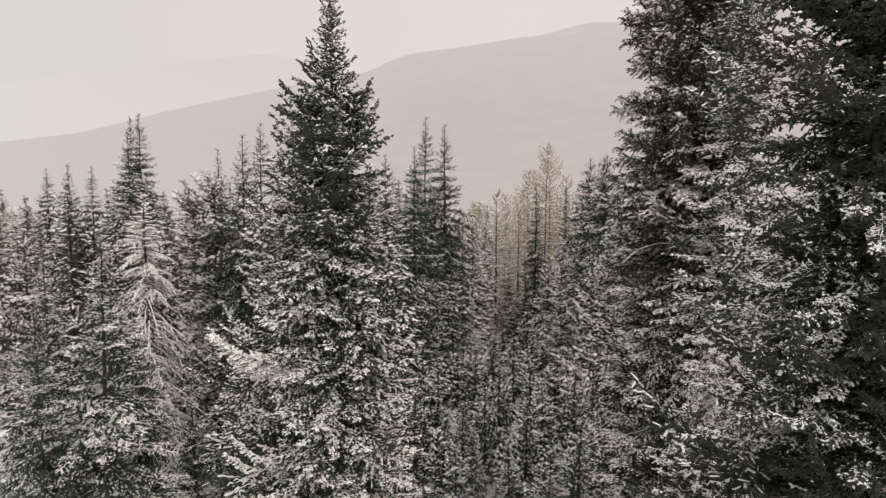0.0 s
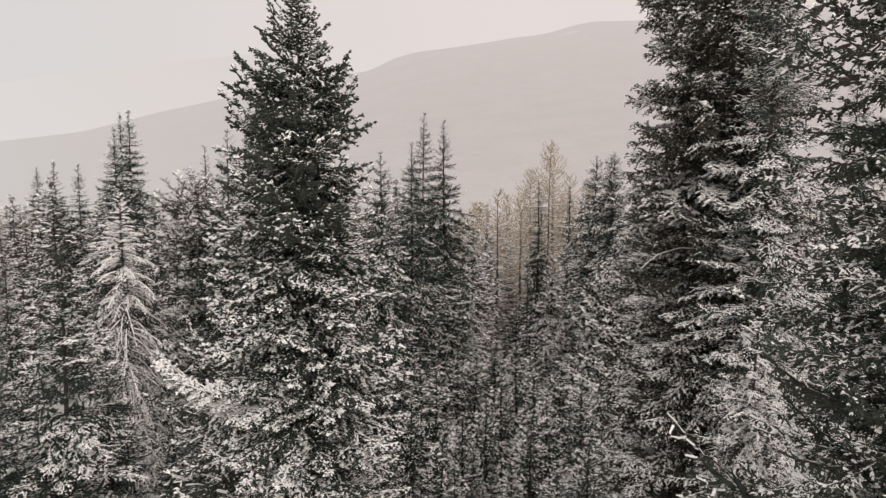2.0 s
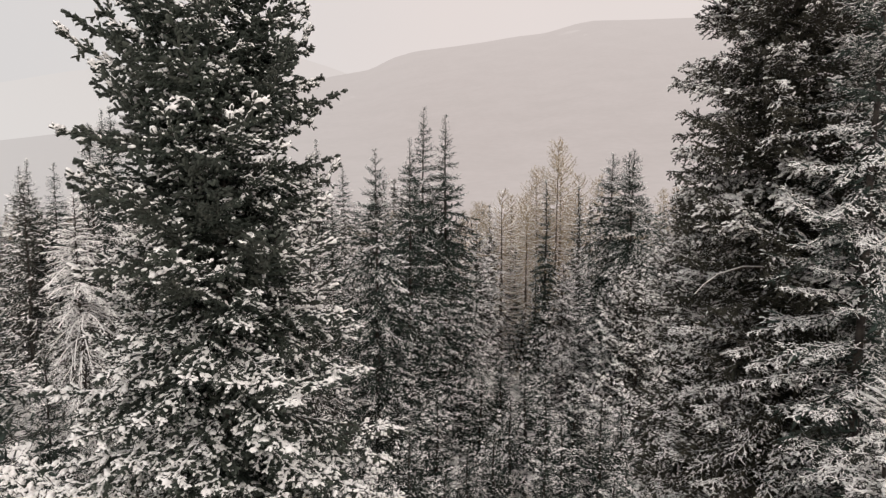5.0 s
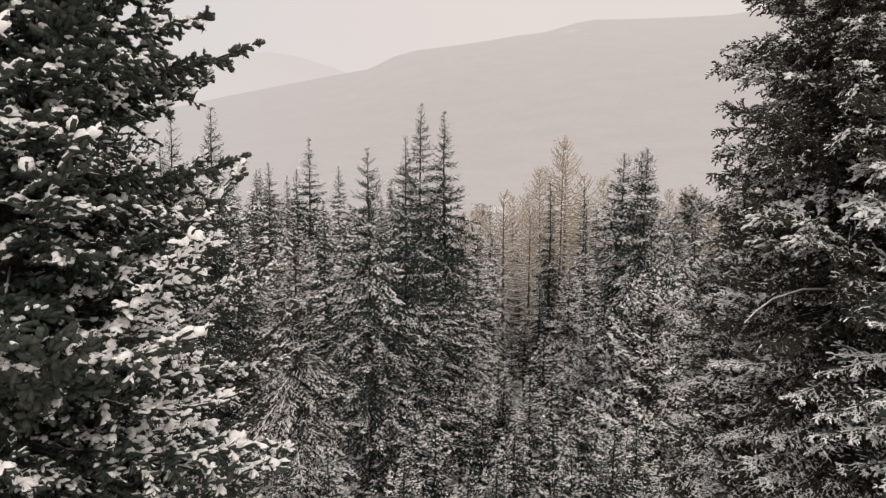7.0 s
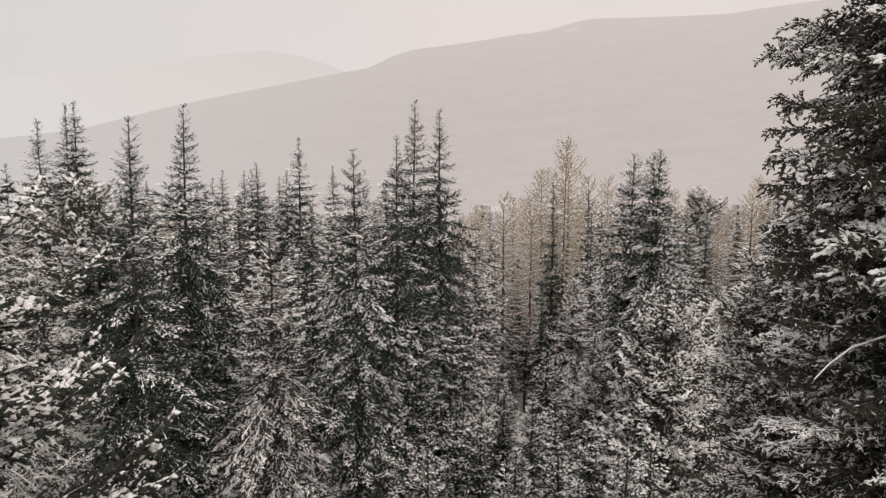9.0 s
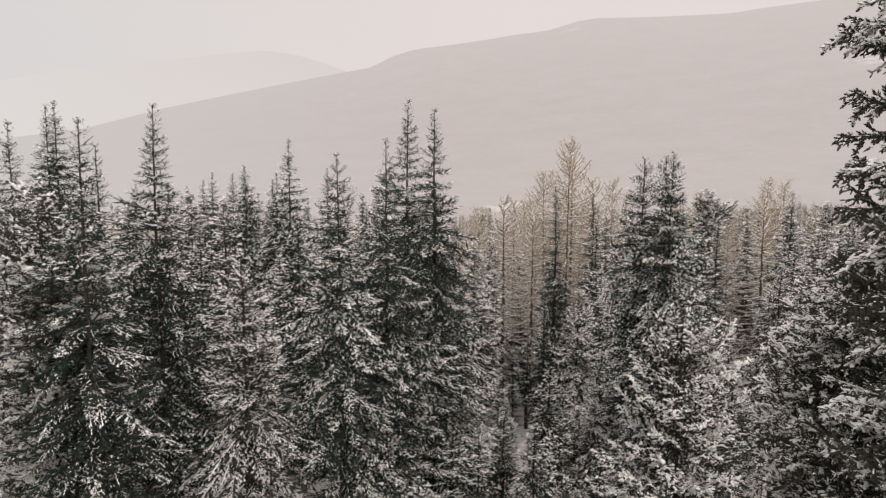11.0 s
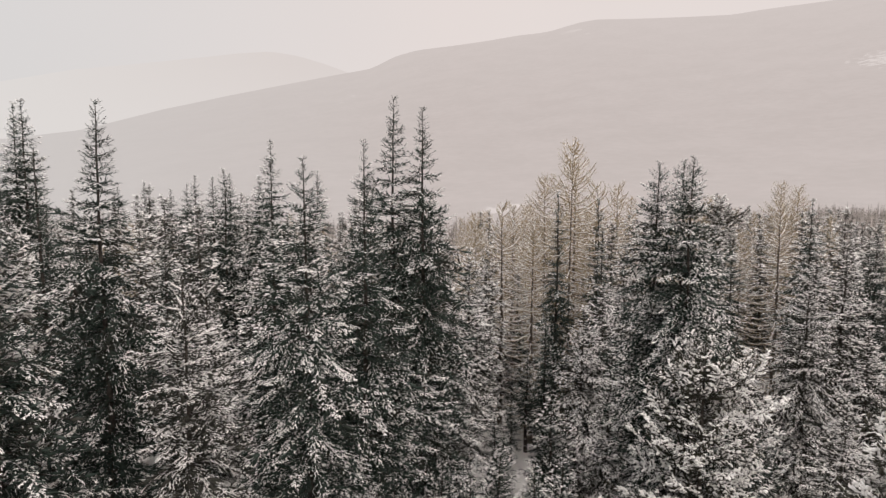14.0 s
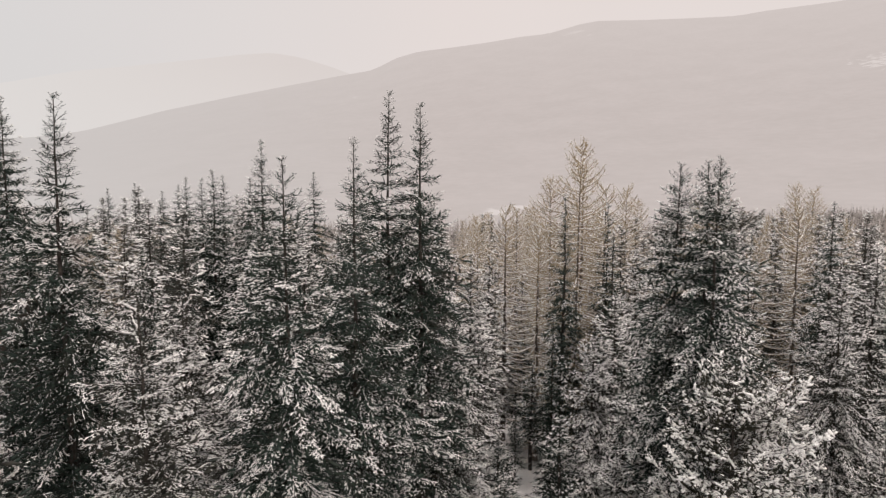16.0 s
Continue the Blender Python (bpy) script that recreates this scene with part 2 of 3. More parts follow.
# How boughs grow. step: between side twigs; span, most: their length; shoot, thick: the needled shoots; bare: the needleless inner share;
# snow: how many shoots carry snow; cap: its breadth; heavy, lump: how often it lies in lumps, and their size;
# patchy: how it varies from twig to twig; ends: how far it keeps to the bough ends; taper: how pointed the bough is; fine, blunt: how closely the shoots are shaped; fuzz: single needles on each.
SPRUCE_LOOK = dict(step=0.066, span=0.42, most=0.32, shoot=0.062, thick=0.0100, fork=0.056, rise=0.22, droop=0.45, tip=0.40, hang=0.35, loft=0.28, fluff=0.55,
                   bare=0.10, snow=0.55, cap=0.78, heavy=0.07, lump=2.6, core=0.0, ridge=0.0, patchy=1.0, ends=1.6, taper=0.7, fine=True, blunt=False, fuzz=8)
MID_LOOK = {**SPRUCE_LOOK, **dict(step=0.110, span=0.40, most=0.44, shoot=0.088, thick=0.0105, fork=0.092, rise=0.30, droop=0.55, tip=0.32, hang=0.40, loft=0.10, fluff=0.26, snow=0.60, cap=1.05, heavy=0.05, lump=1.9, core=1.5, patchy=0.4, ends=2.6, fine=False, fuzz=0)}
OFF_LOOK = {**MID_LOOK, **dict(step=0.19, shoot=0.17, thick=0.0195, fork=0.18, most=0.55, core=1.3)}
FAR_LOOK = {**MID_LOOK, **dict(step=0.32, shoot=0.30, thick=0.036, fork=0.34, most=0.60, core=0.9, heavy=0.0, snow=0.5)}


CLOSE_LOOK = {**SPRUCE_LOOK, **dict(step=0.062, shoot=0.048, thick=0.0118, fork=0.048, cap=0.85, blunt=True)}
LADEN = dict(snow=1.3, ends=0.8, patchy=0.4, heavy=0.22, lump=2.9, span=0.30, most=0.42, droop=0.30)


def bough(rng, L, age, look_of):
    """One bough along +x, L metres long: an axis, two ranks of side twigs, and needled shoots on both, with the snow that lies on them."""
    k = look_of
    young = min(1.0, 0.45 + 0.55 * L)
    a = k["rise"] * (1.9 - 1.9 * age) + (0.35 if age < 0.1 else 0.0)
    b = k["droop"] * (0.25 + 0.75 * age) * rng.uniform(0.7, 1.3)
    c = k["tip"] * rng.uniform(0.6, 1.4)
    sway = rng.normal(0, 0.10)
    hang = k["hang"] * (0.2 + 0.8 * age)
    load = float(np.clip(rng.normal(1.0, 0.6), 0.15, 2.2))

    def along(s):
        s = np.asarray(s, float)
        return np.stack([L * s, sway * L * s * s, L * (a * s - b * s ** 2 + c * s ** 3)], -1)

    sl, sw = k["shoot"] * young, k["thick"] * (0.6 + 0.4 * young)
    P, D, S, E, K = [], [], [], [], []

    def grow(p, d, s, e, lain):
        P.append(p), D.append(unit(d)), S.append(s), E.append(e), K.append(lain)

    n = max(2, int(L / sl))
    s0 = np.linspace(k["bare"], 0.985, n)
    grow(along(s0), along(s0 + 0.03) - along(s0 - 0.03) + rng.normal(0, 0.01 * L, (n, 3)), np.full(n, sl * 1.15), 0.3 + 0.7 * s0, np.ones(n))
    n = max(2, int(L * (1 - k["bare"]) / k["step"]))
    for hand_side in (-1.0, 1.0):
        st = np.clip(np.linspace(k["bare"] + 0.04, 0.97, n) + rng.normal(0, 0.3 / n, n), 0.04, 0.99)
        q = along(st)
        tan = unit(along(st + 0.03) - along(st - 0.03))
        lat = unit(np.cross(tan, Z_UP))
        lt = np.minimum(k["span"] * L, k["most"]) * np.minimum(1, 0.45 + 2 * st) * np.maximum(0.08, 1.06 - st) ** k["taper"] * rng.uniform(0.55, 1.2, n) + 0.4 * sl
        ang = hand_side * rng.uniform(0.65, 1.15, n)
        way = tan * np.cos(ang)[:, None] + lat * np.sin(ang)[:, None]
        way[:, 2] += rng.normal(0, k["loft"], n) - hang * rng.uniform(0.3, 1.4, n)
        way = unit(way)
        lain = 1 + k["patchy"] * (2.4 * rng.random(n) ** 1.4 - 1)
        for row, spread in ((0, 0.0), (1, 1.0), (2, -1.0)):
            pitch = sl * 0.95 if row == 0 else k["fork"]
            m = np.maximum(1, np.round(lt / pitch)).astype(int)
            idx = np.repeat(np.arange(n), m)
            j = np.concatenate([np.arange(v) for v in m])
            u = (j + (rng.uniform(0.0, 0.25, len(j)) if row == 0 else rng.uniform(0.15, 0.95, len(j)))) / m[idx]
            run = u * lt[idx]
            pos = q[idx] + way[idx] * run[:, None] - Z_UP * (hang * 0.5 * run * run)[:, None]
            turn = spread * rng.uniform(0.45, 1.05, len(j))
            flat = unit(np.cross(way[idx], Z_UP))
            d = way[idx] * np.cos(turn)[:, None] + flat * np.sin(turn)[:, None]
            d[:, 2] += rng.normal(0, k["fluff"] * (0.4 if row == 0 else 1.0), len(j)) - hang * (0.5 * u)
            grow(pos, d, sl * rng.uniform(0.75, 1.2, len(j)) * (1.0 if row == 0 else 1.1 - 0.3 * u), 0.15 + 0.55 * st[idx] + 0.40 * u, lain[idx])
    P, D, S, E, K = (np.concatenate(v) for v in (P, D, S, E, K))
    W = sw * rng.uniform(0.7, 1.15, len(P))
    shape = STUB if k["blunt"] else DART if k["fine"] else ROUGH
    NV, NT = spindles(rng, P, D, S, W, shape["sides"], shape["rings"], rag=0.3)
    own = np.repeat(np.clip(load * K * E, 0, 1.4), len(NV) // len(P))
    if k["fuzz"]:
        rep = np.repeat(np.arange(len(P)), k["fuzz"])
        w = unit(unit(rng.normal(0, 1, (len(rep), 3))) + D[rep] * 0.7)
        e = unit(np.cross(w, rng.normal(0, 1, (len(rep), 3)))) * 0.0028
        root_at = P[rep] + D[rep] * (S[rep] * rng.uniform(0.05, 1.0, len(rep)))[:, None]
        FV = np.stack([root_at - e, root_at + e, root_at + w * (W[rep] * rng.uniform(1.4, 2.3, len(rep)))[:, None]], 1).reshape(-1, 3)
        NT = np.concatenate([NT, np.arange(len(FV)).reshape(-1, 3) + len(NV)])
        NV = np.concatenate([NV, FV])
        own = np.concatenate([own, np.zeros(len(FV))])
    nc = int(k["core"] * (3 + 5 * L) * (2.5 if k["fine"] else 1.0))
    if nc:
        sc = np.linspace(0.0, 0.50 if k["fine"] else 0.72, nc) + rng.uniform(0, 0.06, nc)
        CV, CT = spindles(rng, along(sc) + rng.normal(0, 0.03, (nc, 3)) - Z_UP * 0.04, unit(along(sc + 0.1) - along(sc) + rng.normal(0, 0.06 * L, (nc, 3))),
                          min(0.14 + 0.18 * L, 0.16 if k["fine"] else 0.42) * rng.uniform(0.7, 1.2, nc), np.full(nc, 0.028 if k["fine"] else 0.075) * rng.uniform(0.5, 1.0, nc) * min(1.0, 0.08 + 0.5 * L), 4 if k["fine"] else 3, ((0.4, 1.0),), flat=0.6, rag=0.5, upright=True)
        NT = np.concatenate([NT, CT + len(NV)])
        NV = np.concatenate([NV, CV])
        own = np.concatenate([own, np.zeros(len(CV))])
    keep = rng.random(len(P)) < k["snow"] * load * K * 1.7 * np.clip(E, 0, 1.1) ** k["ends"] * np.clip(1.25 - np.abs(D[:, 2]), 0.2, 1.0)
    lump = np.where(rng.random(len(P)) < k["heavy"] * load * K ** 3, rng.uniform(0.6, 1.0, len(P)) * k["lump"], 1.0)[keep]
    SP, SD, SS, SW = P[keep] + Z_UP * (0.35 * W[keep])[:, None], D[keep], S[keep], W[keep]
    stations = ((0.02, 0.7), (0.45, 1.1), (0.98, 0.75)) if k["fine"] else ((0.05, 1.0), (0.92, 0.85))
    if k["blunt"]:
        V, T = spindles(rng, SP + Z_UP * (0.3 * SW)[:, None], SD, SS * rng.uniform(0.7, 1.0, len(SP)), SW * k["cap"] * 1.25, 5, ((0.03, 0.8), (0.48, 1.15), (0.92, 0.8)), flat=0.85, rag=0.4, upright=True)
    else:
        V, T = snow_caps(rng, SP, SD, SS, SW * k["cap"] * np.minimum(lump, 1.2 if k["lump"] > 2 else 2.0), SW * 1.25 * k["cap"] * lump, stations)
    big = lump > 1
    if k["lump"] > 2 and big.any():
        BV, BT = spindles(rng, SP[big] + Z_UP * (SW[big] * 0.6)[:, None], SD[big], SS[big] * rng.uniform(0.6, 1.0, big.sum()), SW[big] * lump[big] * 0.9, 6, ((0.04, 0.75), (0.45, 1.1), (0.90, 0.85)), flat=0.8, rag=0.25, upright=True)
        T = np.concatenate([T, BT + len(V)])
        V = np.concatenate([V, BV])
    if rng.random() < k["ridge"]:
        QV, QF = tubes([along(np.linspace(0.15, 1.0, 7)) + Z_UP * 0.02], [(0.026, 0.016)], 5)
        QV = QV + rng.normal(0, 0.007, QV.shape)
        T = np.concatenate([T, np.concatenate([QF[:, [0, 1, 2]], QF[:, [0, 2, 3]]]) + len(V)])
        V = np.concatenate([V, QV])
    LV, LF = tubes([along(np.linspace(0, 0.97, 6 if k["fine"] else 4))], [(0.005 + 0.008 * L, 0.003)], 4 if k["fine"] else 3)
    return (NV, NT, own), (V, T), (LV, LF)


def conifer(name, seed, height, reach, look_of, *, spacing=0.40, whorl=6, low=3.0, single=99.0, crown=0.10, base=0.19, lean=(0, 0), uneven=0.22, scatter=0.12, tier=0.5, top=0.45, gap=0.0,
            needles=None, bark=None, label="", category="spruce tree", extra=(), kinds=3, rough=None, thin=1.2):
    """A snowy conifer: reach(d) is the crown's radius d metres below the tip. Above the height called single each bough is a part of its own;
    below it they grow as rough has it. extra: boughs by height, bearing, length, tilt and whether they are laden. Returns its root, at the foot of the trunk."""
    rng = np.random.default_rng(seed)
    root = new(name)
    root.empty_display_size = 0.5
    TALL[root.name] = height
    tagged(root, label, category, "snowy forest trees")
    trunk, spine = trunk_mesh(rng, height, base, lean, bark or BARK)
    part("trunk", trunk, root)
    stock, meshes = {}, {}
    leaf, wood = needles or NEEDLES, bark or BARK
    whole = []

    def hang_bough(hh, az, L, tilt, roll, laden=False):
        d = height - hh
        size = round(math.log(max(L, 0.08)) / 0.24)
        form = {**look_of, **LADEN} if laden else look_of if hh >= single or not rough else rough
        key = (laden or form["step"], size, 0 if d < 0.8 else 1 if d < 2.5 else 2 if d < 5 else 3, int(rng.integers(kinds)))
        if key not in stock:
            stock[key] = bough(rng, math.exp(0.24 * size), (0.05, 0.25, 0.55, 1.0)[key[2]], form)
        at = pose(float(np.interp(hh, spine[:, 2], spine[:, 0])), float(np.interp(hh, spine[:, 2], spine[:, 1])), hh, 0, 0, math.degrees(az)) @ pose(0, 0, 0, math.degrees(roll), -math.degrees(tilt), 0)
        at = at @ Matrix.Scale(L / math.exp(0.24 * size), 4)
        if hh < single:
            whole.append((key, np.array(at)))
            return
        if key not in meshes:
            (NV, NT, own), (V, T), (LV, LF) = stock[key]
            meshes[key] = mesh_from("bough", LV, LF, wood, True), mesh_from("needles", NV, NT, leaf, look_of["blunt"], own), mesh_from("snow", V, T, SNOW, True)
        limb = part("bough", meshes[key][0], root)
        limb.matrix_basis = at
        part("needles", meshes[key][1], limb)["kind"] = "stuff"
        part("snow", meshes[key][2], limb)["kind"] = "stuff"

    h, az = height - crown, rng.uniform(0, 6.28)
    lumps = rng.uniform(0, 6.28, 6)
    while h > low:
        d = height - h
        gapz = spacing * (top + (1 - top) * min(1, d / 3.0))
        for _ in range(whorl if d > thin else max(3, whorl // 2)):
            az += 2.4 + rng.normal(0, 0.35)
            hh = h + rng.uniform(-1, 1) * (tier + max(0.0, 0.30 - 0.07 * d)) * gapz
            if rng.random() < gap and d > 1.5:
                continue
            lump = 1 + uneven * 0.6 * math.sin(az + lumps[0] + hh * 0.9) + uneven * 0.6 * math.sin(2 * az + lumps[1] + hh * 1.7)
            hang_bough(min(hh, height - 0.02), az, max(0.08, reach(d) * lump * rng.uniform(1 - uneven, 1 + 0.5 * uneven)), scatter * rng.normal(), 0.15 * rng.normal())
        h -= gapz
    for hh, bearing, L, tilt, laden in extra:
        hang_bough(hh, radians(bearing), L, tilt, 0.0, laden)
    if whole:
        def joined(which):
            V, T, base_at = [], [], 0
            for key, m in whole:
                v, t = stock[key][which][:2]
                V.append(v @ m[:3, :3].T + m[:3, 3])
                T.append(t + base_at)
                base_at += len(v)
            return np.concatenate(V), np.concatenate(T)

        V, T = joined(0)
        part("needles", mesh_from("needles", V, T, leaf, False, np.concatenate([stock[key][0][2] for key, _ in whole])), root)["kind"] = "stuff"
        V, T = joined(1)
        part("snow", mesh_from("snow", V, T, SNOW, True), root, "fresh snow on the twigs")["kind"] = "stuff"
        V, T = joined(2)
        part("branchwork", mesh_from("branchwork", V, T, wood, True), root)["kind"] = "stuff"
    return root


def larch(name, seed, height, spread, label, steps=1.0, pole=0.17, bough=0.044, rime=0.026, gap=0.30):
    """A leafless larch: a straight pole, thin upswept boughs and a veil of fine frosted twigs."""
    rng = np.random.default_rng(seed)
    root = tagged(new(name), label, "larch tree", "snowy forest trees")
    trunk, spine = trunk_mesh(rng, height, pole, (rng.normal(0, 0.006), rng.normal(0, 0.006)), BARK_LARCH, 0.03)
    part("trunk", trunk, root)
    boughs, brad, twigs, trad = [], [], [], []
    h, az = height - 0.3, rng.uniform(0, 6.28)
    while h > height * 0.06:
        d = height - h
        for _ in range(3):
            az += 2.4 + rng.normal(0, 0.3)
            L = min(spread, 0.45 + 0.40 * d) * rng.uniform(0.5, 1.2)
            out = np.array([math.cos(az), math.sin(az), 0])
            s = np.linspace(0, 1, 6)[:, None]
            lift = -0.15 + 1.1 * max(0, 1 - d / 7.0)
            hh = h + rng.uniform(-0.2, 0.2)
            o = np.array([np.interp(hh, spine[:, 2], spine[:, 0]), np.interp(hh, spine[:, 2], spine[:, 1]), hh])
            line = o + out * L * s + np.array([0, 0, 1.0]) * L * (lift * s - 0.45 * s ** 2 + (0.55 + 0.3 * lift) * s ** 3)
            boughs.append(line)
            brad.append((bough, bough / 2))
            for k in range(int(3 + 9 * L * steps)):
                u = rng.uniform(0.12, 1.0)
                p = np.array([np.interp(u, s[:, 0], line[:, i]) for i in range(3)])
                w = unit(out * 0.5 + rng.normal(0, 0.6, 3) + np.array([0, 0, 0.15]))
                ln = rng.uniform(0.2, 0.75) * (1.1 - 0.5 * u)
                twigs.append(np.stack([p, p + w * ln]))
                trad.append((0.019, 0.010))
        h -= gap
    V, F = tubes(boughs, brad, 4)
    part("branchwork", mesh_from("branchwork", V, F, BOUGH_LARCH, True), root)["kind"] = "stuff"
    V, F = tubes([b[1:] + np.array([0, 0, 0.022]) for b in boughs], [(rime, 0.6 * rime)] * len(boughs), 4)
    part("snow", mesh_from("snow", V + rng.normal(0, 0.006, V.shape), F, SNOW, True), root, "thin lines of snow on the boughs")["kind"] = "stuff"
    V, F = tubes(twigs, trad, 3)
    part("twigwork", mesh_from("twigwork", V, F, TWIG_LARCH), root, "fine frosted leafless twigs")["kind"] = "stuff"
    return root


def put(root, x, y, turn=0.0):
    """Stand a tree on the ground, its tip at the height it was built for."""
    foot = ground_height(x, y)
    root.matrix_world = pose(x, y, foot, 0, 0, turn) @ Matrix.Scale((TALL[root.name] - foot) / TALL[root.name], 4)
    return root


# ---- ground, valley and mountains ----
def ground_height(x, y):
    """The forest shelf, the fall to the valley floor, and the bank beside it."""
    fall = -14.0 * min(1.0, max(0.0, (y - 85.0) / 220.0)) if y > 0 else 0.0
    bank = 9.0 * min(1.0, max(0.0, (y - 110.0) / 120.0)) * min(1.0, max(0.0, (x / max(y, 1.0) - 0.30) / 0.25)) if y > 0 else 0.0
    return fall + bank + 0.35 * noise.noise(Vector((x * 0.05, y * 0.05, 0))) + 0.8 * noise.noise(Vector((x * 0.008, y * 0.008, 3)))


def ground():
    ticks = [0.0]
    while ticks[-1] < 4800:
        ticks.append(ticks[-1] + max(2.0, 0.09 * ticks[-1]))
    axis = [-t for t in reversed(ticks[1:])] + ticks
    V = [(x, y + 30, ground_height(x, y + 30)) for y in axis for x in axis]
    n = len(axis)
    F = [(j * n + i, j * n + i + 1, (j + 1) * n + i + 1, (j + 1) * n + i) for j in range(n - 1) for i in range(n - 1)]
    return tagged(new("ground", mesh_from("ground", V, F, SNOW, True)), "snow-covered forest floor reaching to the valley", "ground", kind="structure")


ground()


def ridge(name, mat, distance, profile, label, relief, foot=0.14):
    """A mountain side: rises from the plain to a skyline given as height over bearing."""
    bearings = np.linspace(-62, 62, 150)
    hs = np.interp(bearings, [p[0] for p in profile], [p[1] for p in profile])
    rows, V = 44, []
    for j in range(rows):
        u = j / (rows - 1)
        for i, (bg, top) in enumerate(zip(bearings, hs)):
            r = distance * (foot + (1 - foot) * u)
            x, y = r * math.sin(radians(bg)), r * math.cos(radians(bg))
            rough = relief * noise.fractal(Vector((bg * 0.12, u * 3.0, distance)), 1.0, 2.0, 5)
            z = top * (u ** 1.5) + rough * min(1.0, 1.5 * u) * min(1.0, 0.10 + 6 * (1 - u)) - 14 * (1 - u)
            V.append((x, y, z))
    n = len(bearings)
    F = [(j * n + i, j * n + i + 1, (j + 1) * n + i + 1, (j + 1) * n + i) for j in range(rows - 1) for i in range(n - 1)]
    ob = new(name, mesh_from(name, V, F, mat, True))
    ob.visible_shadow = True
    return tagged(ob, label, "mountain", kind="structure")


def skyline(points, distance):
    """Bearing and height from the way across and the way up, as slopes of the view."""
    out = []
    for across, up in points:
        bg = math.degrees(math.atan(across))
        out.append((bg, 18 + up * distance * math.cos(radians(bg))))
    return out


NEAR_LINE = skyline([(-1.6, 0.02), (-0.733, 0.0808), (-0.597, 0.0963), (-0.456, 0.1308), (-0.359, 0.1506), (-0.266, 0.1686), (-0.174, 0.1855), (-0.119, 0.1953), (-0.082, 0.214), (-0.045, 0.2247), (0.009, 0.2308), (0.073, 0.2396), (0.118, 0.2475), (0.164, 0.2527), (0.191, 0.2606), (0.218, 0.2685), (0.245, 0.2728), (0.372, 0.2761), (0.462, 0.2803), (0.506, 0.2881), (0.551, 0.2941), (0.613, 0.3019), (0.7, 0.3147), (1.0, 0.34), (1.8, 0.30)], 2800)
FAR_LINE = skyline([(-1.8, 0.14), (-0.729, 0.1735), (-0.607, 0.1932), (-0.45, 0.2074), (-0.339, 0.2189), (-0.284, 0.2224), (-0.238, 0.2152), (-0.193, 0.2018), (-0.138, 0.182), (0.0, 0.15), (1.8, 0.1)], 4300)
ridge("backdrop_mountain", HILL, 2800, NEAR_LINE, "wooded mountain side with pale painted haze", 14)
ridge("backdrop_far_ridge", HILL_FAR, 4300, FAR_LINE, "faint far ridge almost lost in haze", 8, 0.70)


# ---- the nearest trees ----
GREEN_LABEL = "tall dark green spruce with snow-dusted boughs"


def cone(slope, power=0.9, most=3.0, least=0.12):
    return lambda d: min(most, least + slope * d ** power)


def spire(neck, slope, start, most=2.8):
    """A slim spire over a wider skirt."""
    return lambda d: min(most, 0.10 + neck * d + slope * max(0.0, d - start))


put(conifer("spruce_tree", 11, 22.3, lambda d: float(np.interp(d, [0, 0.9, 2.0, 2.65, 3.4, 4.2, 5.0, 7.0, 10.0, 16.0], [0.06, 0.15, 0.28, 0.60, 0.93, 1.03, 1.10, 1.30, 1.65, 2.2])), {**CLOSE_LOOK, "heavy": 0.035, "lump": 2.6, "patchy": 0.7, "ends": 1.5, "snow": 0.325},
            spacing=0.19, whorl=11, low=6, single=12.3, rough=OFF_LOOK, uneven=0.24, scatter=0.28, kinds=2,
            extra=((19.25, 40, 0.95, 0.40, False), (19.0, -10, 0.9, 0.3, False), (18.85, 25, 1.0, 0.38, False), (18.60, 172, 1.10, 0.15, False), (18.5, -30, 1.05, 0.25, False), (17.9, -48, 1.0, 0.2, False), (17.75, 15, 1.1, 0.2, False),
                   (17.4, -15, 1.15, 0.2, True), (17.0, -5, 1.1, 0.1, False), (14.75, 154, 3.0, 0.0, True), (14.8, 162, 2.7, 0.05, True), (14.6, 146, 2.8, -0.05, True), (14.9, 170, 2.3, 0.0, True), (14.5, 138, 2.5, -0.05, True), (15.15, 275, 1.0, 0.1, True), (15.0, 290, 1.0, 0.0, True)),
            label="tall spruce with thick snow on ragged upturned boughs"), -1.93, 10.6)
put(conifer("spruce_tree", 12, 18.7, lambda d: 0.30 + 0.85 * (1 - math.exp(-d / 0.6)) + 0.13 * d, {**CLOSE_LOOK, "heavy": 0.06, "lump": 2.7, "snow": 0.42, "ends": 2.4, "rise": 0.12}, spacing=0.28, whorl=8, low=6, single=12.3, rough=OFF_LOOK, uneven=0.28, scatter=0.2, kinds=2, extra=((17.6, 320, 1.45, 0.28, True), (17.5, 310, 1.2, 0.2, True), (16.4, 326, 1.5, 0.22, True), (15.2, 318, 1.6, 0.15, True)),
            label="shorter bushy spruce with heavily snow-laden boughs"), -3.5, 14.0, 40)
put(conifer("spruce_tree", 13, 23.8, cone(0.66, 0.65, 2.4), {**CLOSE_LOOK, "step": 0.075, "fork": 0.060, "shoot": 0.058, "thick": 0.0128, "heavy": 0.03, "lump": 2.4, "loft": 0.4, "snow": 0.28, "ends": 2.4, "patchy": 0.8, "core": 1.0}, spacing=0.22, whorl=11, low=6, single=13.3, rough={**OFF_LOOK, "snow": 0.25}, uneven=0.30, scatter=0.30, kinds=2,
            extra=((16.6, 214, 2.4, 0.05, True), (14.7, 133, 2.0, 0.0, True), (14.4, 126, 1.9, 0.0, True), (19.2, 185, 1.8, 0.1, True)),
            label="close dark spruce with clumps of snow on its boughs"), 5.7, 8.0, 10)
